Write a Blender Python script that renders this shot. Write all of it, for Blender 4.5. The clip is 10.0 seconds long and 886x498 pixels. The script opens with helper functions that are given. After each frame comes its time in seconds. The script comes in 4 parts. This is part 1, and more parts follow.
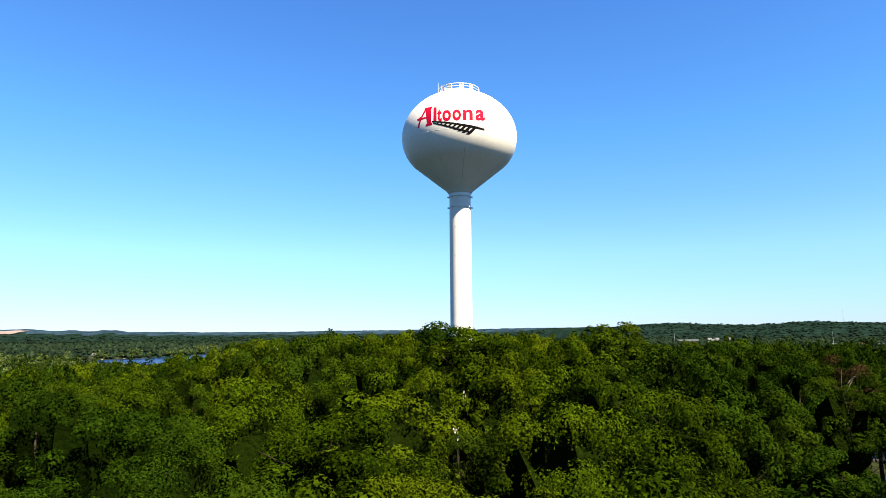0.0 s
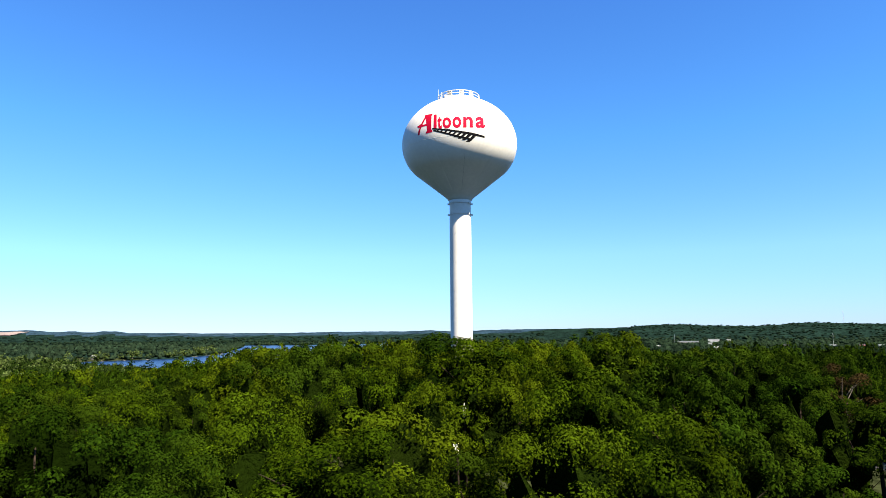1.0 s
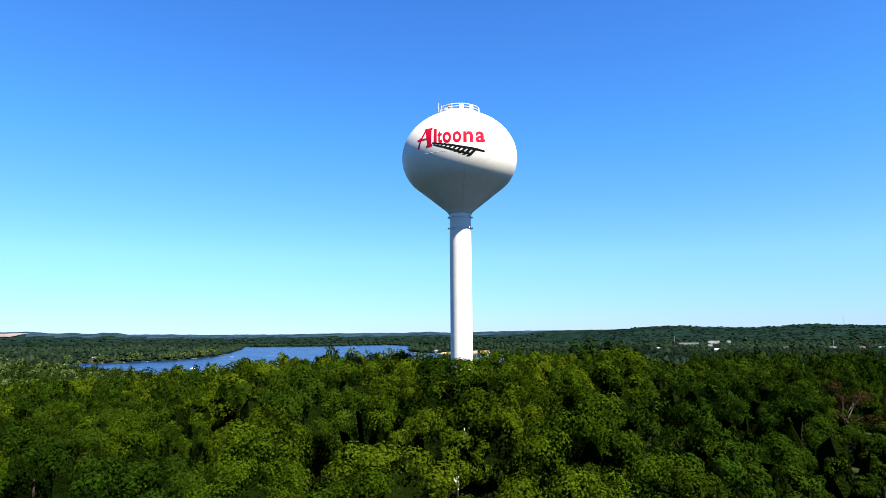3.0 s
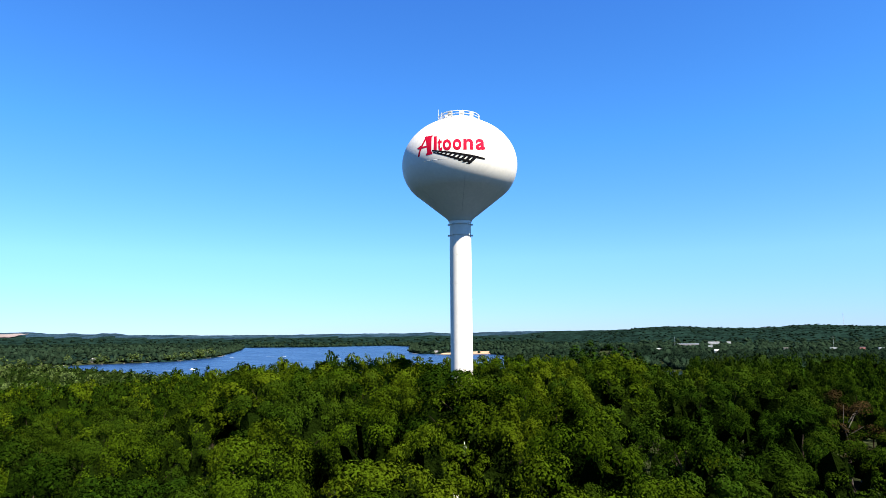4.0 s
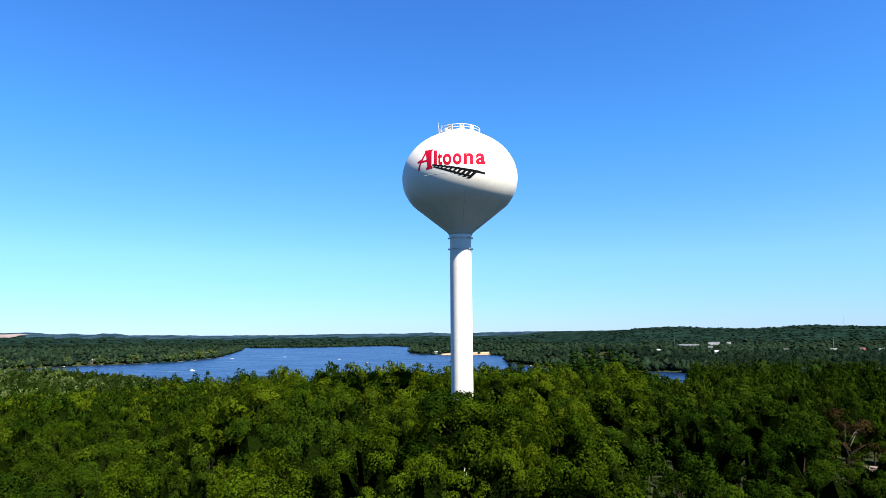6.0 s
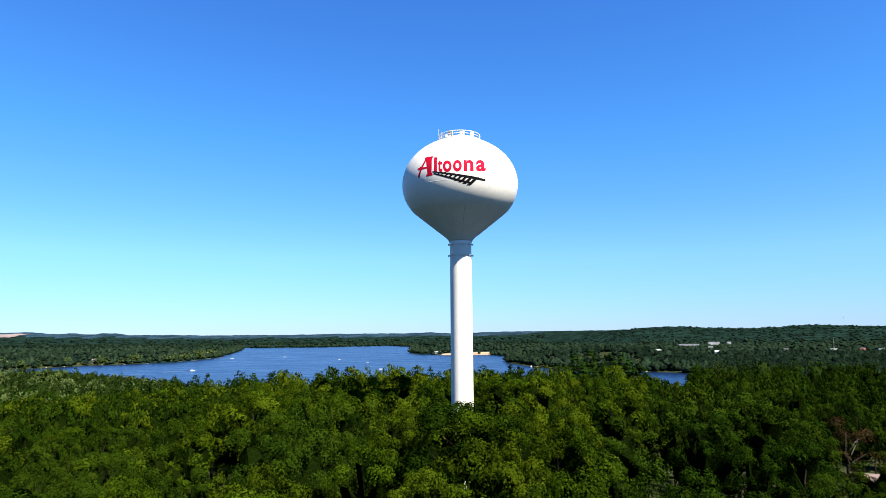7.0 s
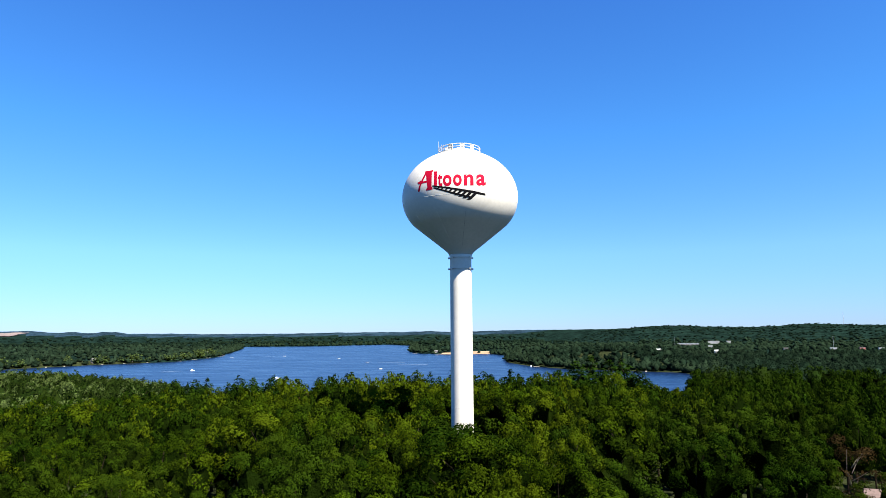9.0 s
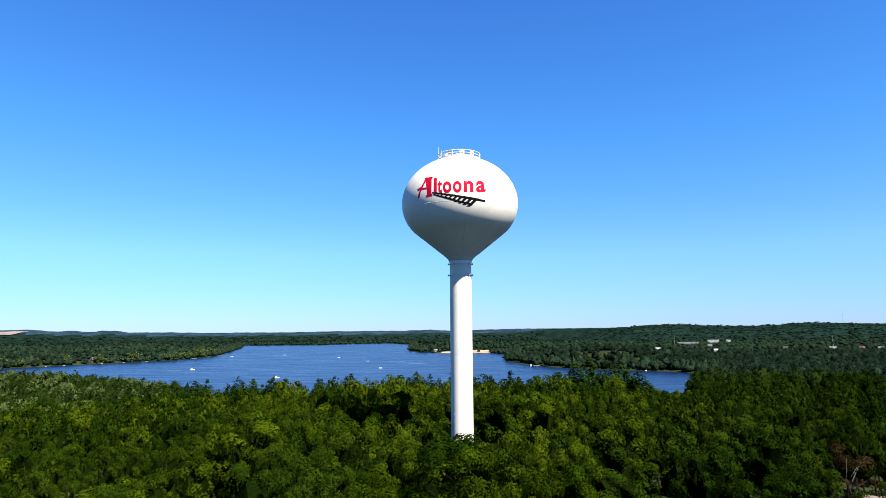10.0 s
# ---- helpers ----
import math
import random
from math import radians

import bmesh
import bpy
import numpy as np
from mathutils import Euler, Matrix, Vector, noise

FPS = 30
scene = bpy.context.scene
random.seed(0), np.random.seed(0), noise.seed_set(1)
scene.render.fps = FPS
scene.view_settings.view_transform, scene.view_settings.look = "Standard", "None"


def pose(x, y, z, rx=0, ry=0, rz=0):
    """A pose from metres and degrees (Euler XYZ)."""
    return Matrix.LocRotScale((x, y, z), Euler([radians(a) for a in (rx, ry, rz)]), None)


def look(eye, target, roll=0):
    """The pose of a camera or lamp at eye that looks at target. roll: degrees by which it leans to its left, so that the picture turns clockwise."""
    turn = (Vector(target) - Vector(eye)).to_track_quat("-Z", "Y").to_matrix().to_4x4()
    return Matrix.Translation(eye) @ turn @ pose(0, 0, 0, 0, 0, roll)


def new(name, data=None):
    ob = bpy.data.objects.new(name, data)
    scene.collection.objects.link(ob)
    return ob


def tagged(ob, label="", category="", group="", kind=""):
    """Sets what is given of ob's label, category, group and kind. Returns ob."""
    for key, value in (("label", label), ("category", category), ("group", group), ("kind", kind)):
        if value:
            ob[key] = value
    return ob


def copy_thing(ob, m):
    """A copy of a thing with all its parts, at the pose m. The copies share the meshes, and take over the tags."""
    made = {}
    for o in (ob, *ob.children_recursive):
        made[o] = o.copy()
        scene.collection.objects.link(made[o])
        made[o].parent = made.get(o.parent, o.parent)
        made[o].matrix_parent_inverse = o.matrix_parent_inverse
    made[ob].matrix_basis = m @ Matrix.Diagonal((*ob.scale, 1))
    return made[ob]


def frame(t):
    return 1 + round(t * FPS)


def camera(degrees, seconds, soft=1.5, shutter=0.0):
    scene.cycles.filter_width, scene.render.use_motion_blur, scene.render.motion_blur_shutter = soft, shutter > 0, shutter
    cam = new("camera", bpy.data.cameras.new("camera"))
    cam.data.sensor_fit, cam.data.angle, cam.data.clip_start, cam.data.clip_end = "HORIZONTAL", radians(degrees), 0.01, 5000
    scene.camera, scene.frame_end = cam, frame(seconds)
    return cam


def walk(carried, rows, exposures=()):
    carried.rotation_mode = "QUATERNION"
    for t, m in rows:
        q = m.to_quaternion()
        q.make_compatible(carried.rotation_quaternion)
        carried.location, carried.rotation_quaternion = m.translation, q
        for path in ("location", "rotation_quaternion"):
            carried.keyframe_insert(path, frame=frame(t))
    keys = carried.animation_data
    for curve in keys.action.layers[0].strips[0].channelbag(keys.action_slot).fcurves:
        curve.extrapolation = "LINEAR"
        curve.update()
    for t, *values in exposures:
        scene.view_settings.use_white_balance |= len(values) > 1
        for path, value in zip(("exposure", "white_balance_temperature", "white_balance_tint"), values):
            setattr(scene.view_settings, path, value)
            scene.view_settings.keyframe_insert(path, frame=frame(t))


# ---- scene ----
# The camera: it rises straight up in front of the tower.
cam = camera(71.1, 10.0, soft=0.55)
LEAN = 0.45
ROWS = [  # seconds, ahead, height, tilt, yaw
    (0.0, 0.000, 16.000, 7.650, 0.000), (0.5, -0.032, 16.421, 7.699, 0.004), (1.0, -0.067, 16.827, 7.744, 0.007),
    (1.5, -0.104, 17.250, 7.782, 0.008), (2.0, -0.142, 17.673, 7.813, 0.008), (2.5, -0.177, 18.107, 7.835, 0.006),
    (4.0, -0.258, 19.522, 7.894, 0.002), (4.5, -0.281, 20.016, 7.906, 0.001), (5.0, -0.301, 20.492, 7.907, 0.002),
    (5.5, -0.313, 20.968, 7.901, 0.004), (7.0, -0.320, 22.416, 7.859, 0.016), (7.5, -0.330, 22.916, 7.837, 0.017),
    (8.0, -0.350, 23.431, 7.808, 0.016), (8.5, -0.377, 23.981, 7.771, 0.011), (9.0, -0.410, 24.509, 7.717, 0.003),
    (9.5, -0.443, 25.028, 7.651, -0.007), (10.0, -0.477, 25.572, 7.584, -0.018)]
walk(cam, [(t, pose(0, y, z, 90 + tilt, 0, yaw) @ pose(0, 0, 0, 0, 0, -LEAN)) for t, y, z, tilt, yaw in ROWS],
     exposures=[(0.0, 2.19, 7600, 10), (1.0, 2.12, 7100, 10), (2.5, 2.03, 6600, 10), (5.5, 1.97, 6500, 10), (10.0, 1.86, 6500, 10)])

# ---- light ----
SUN_EL, SUN_AZ = 51.5, 138.0  # degrees; azimuth clockwise from straight ahead
sun_dir = Vector((math.sin(radians(SUN_AZ)) * math.cos(radians(SUN_EL)),
                  math.cos(radians(SUN_AZ)) * math.cos(radians(SUN_EL)), math.sin(radians(SUN_EL))))
world = bpy.data.worlds.new("world")
scene.world = world
world.use_nodes = True
wn, wl = world.node_tree.nodes, world.node_tree.links
wn.clear()
sky = wn.new("ShaderNodeTexSky")
sky.sky_type = "NISHITA"
sky.sun_disc = False
sky.sun_elevation, sky.sun_rotation = radians(SUN_EL), radians(SUN_AZ)
sky.altitude, sky.air_density, sky.dust_density, sky.ozone_density = 270, 1.0, 0.0, 1.0
tone = wn.new("ShaderNodeMix")  # the camera's vivid blues
tone.data_type, tone.blend_type = "RGBA", "MULTIPLY"
tone.inputs[0].default_value = 1.0
tc, sep, grade = wn.new("ShaderNodeTexCoord"), wn.new("ShaderNodeSeparateXYZ"), wn.new("ShaderNodeValToRGB")
wl.new(tc.outputs["Generated"], sep.inputs[0])
wl.new(sep.outputs["Z"], grade.inputs["Fac"])
grade.color_ramp.elements[0].position, grade.color_ramp.elements[0].color = 0.0, (0.215, 0.330, 0.65, 1)
grade.color_ramp.elements[1].position, grade.color_ramp.elements[1].color = 0.6, (0.18, 0.46, 0.95, 1)
grade.color_ramp.elements.new(0.12).color = (0.288, 0.488, 0.84, 1)
grade.color_ramp.elements.new(0.30).color = (0.208, 0.535, 0.88, 1)
wl.new(grade.outputs[0], tone.inputs[7])
bg = wn.new("ShaderNodeBackground")
bg.inputs["Strength"].default_value = 0.072
out = wn.new("ShaderNodeOutputWorld")
wl.new(sky.outputs[0], tone.inputs[6])
wl.new(tone.outputs[2], bg.inputs["Color"])
wl.new(bg.outputs[0], out.inputs["Surface"])
sun = new("sun", bpy.data.lights.new("sun", "SUN"))
sun.data.energy, sun.data.angle, sun.data.color = 5.0, radians(0.53), (1.0, 0.95, 0.86)
sun.matrix_world = look(sun_dir * 100, (0, 0, 0))


# ---- materials ----
def material(name, colour, rough=0.6, metal=0.0, vary=0.0, scale=1.0, bump=0.0, spec=0.5, fine=0.0, depth=0.05):
    """A principled material whose colour varies by a coarse and a fine noise in metres."""
    m = bpy.data.materials.new(name)
    m.use_nodes = True
    n, l = m.node_tree.nodes, m.node_tree.links
    b = n["Principled BSDF"]
    b.inputs["Base Color"].default_value = (*colour, 1)
    b.inputs["Roughness"].default_value, b.inputs["Metallic"].default_value = rough, metal
    b.inputs["Specular IOR Level"].default_value = spec
    if vary or bump:
        geo = n.new("ShaderNodeNewGeometry")
        big, small = n.new("ShaderNodeTexNoise"), n.new("ShaderNodeTexNoise")
        big.inputs["Scale"].default_value, big.inputs["Detail"].default_value = scale, 4
        small.inputs["Scale"].default_value, small.inputs["Detail"].default_value = (fine or scale * 9), 3
        add = n.new("ShaderNodeMath")
        add.operation = "ADD"
        ramp = n.new("ShaderNodeValToRGB")
        ramp.color_ramp.elements[0].position, ramp.color_ramp.elements[1].position = 0.7, 1.0
        half = n.new("ShaderNodeMath")
        half.operation, half.inputs[1].default_value = "MULTIPLY", 0.85
        ramp.color_ramp.elements[0].color = (*[c * (1 - vary) for c in colour], 1)
        ramp.color_ramp.elements[1].color = (*[min(1, c * (1 + vary)) for c in colour], 1)
        l.new(geo.outputs["Position"], big.inputs["Vector"])
        l.new(geo.outputs["Position"], small.inputs["Vector"])
        l.new(big.outputs["Fac"], add.inputs[0])
        l.new(small.outputs["Fac"], add.inputs[1])
        l.new(add.outputs[0], half.inputs[0])
        l.new(half.outputs[0], ramp.inputs["Fac"])
        if vary:
            l.new(ramp.outputs["Color"], b.inputs["Base Color"])
        if bump:
            bp = n.new("ShaderNodeBump")
            bp.inputs["Strength"].default_value, bp.inputs["Distance"].default_value = bump, depth
            l.new(small.outputs["Fac"], bp.inputs["Height"])
            l.new(bp.outputs["Normal"], b.inputs["Normal"])
    return m


def leaf_material(name, dark, light, tint, glow=0.06, tree=0.13, grain=0.0, relief=0.0, spread=1.3):
    """Foliage: each leaf, each tree and each stand of trees has its own green; some light passes through the leaves."""
    m = bpy.data.materials.new(name)
    m.use_nodes = True
    n, l = m.node_tree.nodes, m.node_tree.links
    n.clear()
    geo, info = n.new("ShaderNodeNewGeometry"), n.new("ShaderNodeObjectInfo")
    few = n.new("ShaderNodeMath")  # few leaves are bright, most are dull
    few.operation, few.inputs[1].default_value = "POWER", spread
    l.new(geo.outputs["Random Per Island"], few.inputs[0])
    leafmix, treemix = n.new("ShaderNodeMix"), n.new("ShaderNodeMix")
    leafmix.data_type = treemix.data_type = "RGBA"
    leafmix.inputs[6].default_value, leafmix.inputs[7].default_value = (*dark, 1), (*light, 1)
    l.new(few.outputs[0], leafmix.inputs[0])
    # the stand: broad patches of yellower green, and each tree's own share of it
    stand = n.new("ShaderNodeTexNoise")
    stand.inputs["Scale"].default_value, stand.inputs["Detail"].default_value = tree, 2
    l.new(geo.outputs["Position"], stand.inputs["Vector"])
    add, rng = n.new("ShaderNodeMath"), n.new("ShaderNodeMapRange")
    add.operation, add.inputs[1].default_value = "MULTIPLY_ADD", 0.5
    l.new(info.outputs["Random"], add.inputs[0])
    l.new(stand.outputs["Fac"], add.inputs[2])
    rng.inputs[1].default_value, rng.inputs[2].default_value, rng.inputs[4].default_value = 0.55, 1.05, 0.7
    l.new(add.outputs[0], rng.inputs[0])
    treemix.inputs[7].default_value = (*tint, 1)
    l.new(leafmix.outputs[2], treemix.inputs[6])
    l.new(rng.outputs[0], treemix.inputs[0])
    # darker and lighter kinds of tree
    shade, depth, shift = n.new("ShaderNodeTexNoise"), n.new("ShaderNodeMapRange"), n.new("ShaderNodeVectorMath")
    shade.inputs["Scale"].default_value, shade.inputs["Detail"].default_value = tree * 1.3, 1
    shift.operation, shift.inputs[1].default_value = "ADD", (71.0, 13.0, 5.0)
    l.new(geo.outputs["Position"], shift.inputs[0])
    l.new(shift.outputs[0], shade.inputs["Vector"])
    own = n.new("ShaderNodeMath")
    own.operation, own.inputs[1].default_value = "MULTIPLY_ADD", 0.45
    l.new(info.outputs["Random"], own.inputs[0])
    l.new(shade.outputs["Fac"], own.inputs[2])
    depth.inputs[1].default_value, depth.inputs[2].default_value = 0.45, 1.0
    depth.inputs[3].default_value, depth.inputs[4].default_value = 0.62, 1.45
    l.new(own.outputs[0], depth.inputs[0])
    kind = n.new("ShaderNodeHueSaturation")
    l.new(treemix.outputs[2], kind.inputs["Color"])
    l.new(depth.outputs[0], kind.inputs["Value"])
    dif, tra = n.new("ShaderNodeBsdfDiffuse"), n.new("ShaderNodeBsdfTranslucent")
    for b in (dif, tra):
        l.new(kind.outputs["Color"], b.inputs["Color"])
    if relief:
        fine, bump = n.new("ShaderNodeTexNoise"), n.new("ShaderNodeBump")
        fine.inputs["Scale"].default_value, fine.inputs["Detail"].default_value = grain, 3
        l.new(geo.outputs["Position"], fine.inputs["Vector"])
        bump.inputs["Strength"].default_value, bump.inputs["Distance"].default_value = relief, 0.9 / grain
        l.new(fine.outputs["Fac"], bump.inputs["Height"])
        l.new(bump.outputs[0], dif.inputs["Normal"])
    mix, o = n.new("ShaderNodeMixShader"), n.new("ShaderNodeOutputMaterial")
    mix.inputs[0].default_value = glow
    l.new(dif.outputs[0], mix.inputs[1])
    l.new(tra.outputs[0], mix.inputs[2])
    l.new(mix.outputs[0], o.inputs["Surface"])
    return m


LEAF = leaf_material("oak_leaves", (0.0074, 0.0164, 0.0008), (0.0238, 0.0426, 0.0016), (0.0238, 0.0312, 0.0012), spread=1.2)
# darker copy of the oak leaves, with shade put into the colour
SHADED_OAK = leaf_material("shaded_oak_leaves", (0.0041, 0.0107, 0.0008), (0.0115, 0.0254, 0.0016), (0.0139, 0.0213, 0.0012), spread=1.2)
NEEDLE = leaf_material("pine_needles", (0.0033, 0.009, 0.0008), (0.009, 0.023, 0.0025), (0.0082, 0.0172, 0.0016), spread=1.2)
DRY = leaf_material("dry_leaves", (0.0098, 0.0066, 0.0025), (0.0287, 0.018, 0.0066), (0.018, 0.0139, 0.0041))
PALE = leaf_material("pale_leaves", (0.0133, 0.0238, 0.0057), (0.0522, 0.076, 0.0209), (0.0399, 0.0532, 0.0142))
# leaves of the far woods, their green blued to stand for haze
FARLEAF = leaf_material("hazy_distant_leaves", (0.0042, 0.0095, 0.0053), (0.0095, 0.0189, 0.0105), (0.0126, 0.0199, 0.0095), tree=0.02, grain=0.35, relief=0.8)
SLOPELEAF = leaf_material("slope_leaves", (0.0033, 0.0082, 0.0016), (0.0082, 0.0172, 0.0025), (0.0098, 0.0156, 0.0025), tree=0.07, grain=1.6, relief=0.9)
# near-black crown hearts: the shade between the leaves put into colour
INNER_SHADE = leaf_material("shaded_inner_leaves", (0.0016, 0.0041, 0.0005), (0.0041, 0.0082, 0.0008), (0.0041, 0.0066, 0.0008), grain=4.5, relief=0.9)
BARK = material("bark", (0.020, 0.015, 0.011), 0.95, spec=0.0, vary=0.4, scale=3, bump=0.5)
PALEBARK = material("dead_wood", (0.050, 0.038, 0.028), 0.85, vary=0.3, scale=3, bump=0.3)
BLEACHED = material("bleached_wood", (0.55, 0.52, 0.46), 0.8, vary=0.15, scale=3, bump=0.3)
WHITE = material("white_paint", (0.52, 0.49, 0.42), 0.5, spec=0.3, vary=0.04, scale=0.35, fine=2.5)
RED = material("red_paint", (0.31, 0.002, 0.018), 0.7, spec=0.05, vary=0.12, scale=0.5)
BLACK = material("black_paint", (0.005, 0.0045, 0.005), 0.8, spec=0.04, vary=0.2, scale=0.5)
SEAM = material("seam_shadow", (0.30, 0.29, 0.25), 0.6, vary=0.3, scale=1.0)
SAND = material("sand", (0.24, 0.15, 0.08), 0.9, vary=0.25, scale=0.05)
SHINGLE = material("pinkish_shingles", (0.10, 0.068, 0.056), 0.95, vary=0.3, scale=0.6, bump=0.4, fine=6.0)
QUARRY = material("quarry_earth", (0.12, 0.088, 0.075), 0.95, vary=0.3, scale=0.01)
SIDING = material("pale_siding", (0.13, 0.115, 0.095), 0.7, vary=0.1, scale=0.2)
BRICK = material("red_siding", (0.42, 0.12, 0.09), 0.8, vary=0.2, scale=0.2)
ROOF = material("grey_roof", (0.16, 0.15, 0.15), 0.85, vary=0.25, scale=0.3)
METALROOF = material("white_metal_roof", (0.28, 0.28, 0.27), 0.6, vary=0.1, scale=0.1)
STEEL = material("galvanised_steel", (0.45, 0.46, 0.47), 0.45, 0.6, vary=0.1, scale=1)
GLASS = material("window_glass", (0.03, 0.04, 0.05), 0.08)
HULL = material("boat_hull", (0.55, 0.56, 0.57), 0.3, vary=0.05, scale=1)
FOAM = material("foam", (0.16, 0.22, 0.30), 0.8, vary=0.15, scale=0.3)
TIMBER = material("dock_timber", (0.38, 0.32, 0.25), 0.85, vary=0.3, scale=0.5)

# the ground: leaf litter, and undergrowth and grass further off
GROUND = material("forest_floor", (0.018, 0.022, 0.009), 0.95, spec=0.0, vary=0.5, scale=0.02, bump=0.5, fine=0.7)

# two further grounds, bluer with distance: haze put into their colour
FARGROUND = material("hazy_wooded_plain", (0.005, 0.012, 0.009), 0.95, spec=0.0, vary=0.6, scale=0.02, fine=0.11, bump=1.0, depth=7.0)
HILLS = material("far_hazy_hills", (0.012, 0.025, 0.036), 0.95, spec=0.0, vary=0.5, scale=0.008, fine=0.06, bump=1.0, depth=8.0)

# lake water: dark, with small waves that catch the sky
WATER = bpy.data.materials.new("lake_water")
WATER.use_nodes = True
n_, l_ = WATER.node_tree.nodes, WATER.node_tree.links
wb = n_["Principled BSDF"]
wb.inputs["Base Color"].default_value = (0.002, 0.008, 0.030, 1)
wb.inputs["Roughness"].default_value = 0.25
wb.inputs["IOR"].default_value = 1.33
wb.inputs["Specular IOR Level"].default_value = 0.27
wg, wmap, wnoise, wbump = (n_.new("ShaderNodeNewGeometry"), n_.new("ShaderNodeMapping"),
                           n_.new("ShaderNodeTexNoise"), n_.new("ShaderNodeBump"))
wmap.inputs["Scale"].default_value = (0.015, 0.05, 1)
wnoise.inputs["Scale"].default_value, wnoise.inputs["Detail"].default_value = 1.0, 3
wbump.inputs["Strength"].default_value, wbump.inputs["Distance"].default_value = 1.0, 0.8
wr = n_.new("ShaderNodeMapRange")
wr.inputs[1].default_value, wr.inputs[2].default_value = 0.35, 0.7
wr.inputs[3].default_value, wr.inputs[4].default_value = 0.25, 0.34
l_.new(wg.outputs["Position"], wmap.inputs["Vector"])
l_.new(wmap.outputs[0], wnoise.inputs["Vector"])
l_.new(wnoise.outputs["Fac"], wbump.inputs["Height"])
l_.new(wnoise.outputs["Fac"], wr.inputs[0])
l_.new(wr.outputs[0], wb.inputs["Roughness"])
l_.new(wbump.outputs[0], wb.inputs["Normal"])


# ---- mesh helpers ----
def mesh_of(name, verts, faces, mat, smooth=False):
    me = bpy.data.meshes.new(name)
    me.from_pydata(verts, [], faces)
    me.materials.append(mat)
    if smooth:
        me.shade_smooth()
    me.update()
    return me


def part(name, data, mat, parent, label="", smooth=False):
    """Links a bmesh or mesh as one mesh object under a thing or part."""
    if isinstance(data, bmesh.types.BMesh):
        bmesh.ops.recalc_face_normals(data, faces=data.faces)
        me = bpy.data.meshes.new(name)
        data.to_mesh(me)
        data.free()
        me.materials.append(mat)
        if smooth:
            me.shade_smooth()
    else:
        me = data
    ob = new(name, me)
    ob.parent = parent
    return tagged(ob, label) if label else ob


def box(bm, x0, x1, y0, y1, z0, z1, m=Matrix()):
    v = [bm.verts.new(m @ Vector((x, y, z))) for x in (x0, x1) for y in (y0, y1) for z in (z0, z1)]
    for a, b, c, d in ((0, 1, 3, 2), (4, 6, 7, 5), (0, 4, 5, 1), (2, 3, 7, 6), (0, 2, 6, 4), (1, 5, 7, 3)):
        bm.faces.new((v[a], v[b], v[c], v[d]))
    return bm


def tube(bm, points, radii, sides=8, closed=False):
    """A tapered round bar along points."""
    rings, pts = [], [Vector(p) for p in points]
    for i, p in enumerate(pts):
        a = pts[i - 1] if (i or closed) else p
        b = pts[(i + 1) % len(pts)] if (i < len(pts) - 1 or closed) else p
        d = (b - a).normalized()
        side = d.cross(Vector((0.3, 0.2, 1)) if abs(d.z) < 0.9 else Vector((1, 0.1, 0))).normalized()
        up = side.cross(d)
        r = radii[i] if isinstance(radii, (list, tuple)) else radii
        rings.append([bm.verts.new(p + r * (math.cos(2 * math.pi * k / sides) * side + math.sin(2 * math.pi * k / sides) * up))
                      for k in range(sides)])
    pairs = list(zip(rings, rings[1:])) + ([(rings[-1], rings[0])] if closed else [])
    for a, b in pairs:
        for k in range(sides):
            bm.faces.new((a[k], a[(k + 1) % sides], b[(k + 1) % sides], b[k]))
    if not closed:
        bm.faces.new(rings[0]), bm.faces.new(rings[-1])
    return bm


def revolve(profile, seg=96, cx=0.0, cy=0.0):
    """A surface of revolution about z from (radius, height) pairs."""
    bm = bmesh.new()
    rings = [[bm.verts.new((cx + r * math.cos(2 * math.pi * k / seg), cy + r * math.sin(2 * math.pi * k / seg), z)) for k in range(seg)]
             for r, z in profile]
    for a, b in zip(rings, rings[1:]):
        for k in range(seg):
            bm.faces.new((a[k], a[(k + 1) % seg], b[(k + 1) % seg], b[k]))
    bm.faces.new(rings[0]), bm.faces.new(rings[-1])
    return bm


def thing(name, x, y, z, rz=0.0, label="", category="", group="", kind=""):
    ob = new(name)
    ob.matrix_basis = pose(x, y, z, 0, 0, rz)
    return tagged(ob, label, category, group, kind)


def smooth01(x):
    x = np.clip(x, 0, 1)
    return x * x * (3 - 2 * x)


# ---- the lie of the land ----
LAKE_Z = -34.43
SHORE = np.array([(-790, 1130), (-765, 1175), (-716, 1275), (-600, 1400), (-600, 1660), (-790, 2440), (-964, 3032), (-615, 3031),
                  (-521, 3128), (-422, 3231), (-285, 3330), (-159, 2990), (-130, 2400), (-111, 2011), (-75, 1839), (-8, 1776),
                  (130, 1744), (165, 1609), (135, 1400), (126, 1252), (153, 1103), (195, 1013), (283, 944), (338, 905), (345, 850),
                  (280, 650), (225, 560), (100, 575), (-50, 570), (-220, 570), (-400, 640), (-620, 860)], float)
# the hills on the skyline: bearing (sideways over ahead) and height at their crest
CREST = np.array([(-0.8, 60), (-0.69, 60), (-0.674, 61), (-0.651, 58), (-0.630, 47), (-0.612, 46), (-0.604, 53), (-0.588, 52), (-0.578, 42), (-0.555, 42),
                  (-0.545, 50), (-0.520, 49), (-0.508, 38), (-0.474, 34), (-0.348, 27), (-0.203, 28), (-0.167, 33), (-0.058, 31), (-0.022, 40),
                  (0.014, 28), (0.104, 41), (0.195, 38), (0.26, 38), (0.295, 42), (0.33, 51), (0.376, 50), (0.493, 41), (0.535, 46), (0.555, 54),
                  (0.602, 58), (0.647, 51), (0.72, 46)])


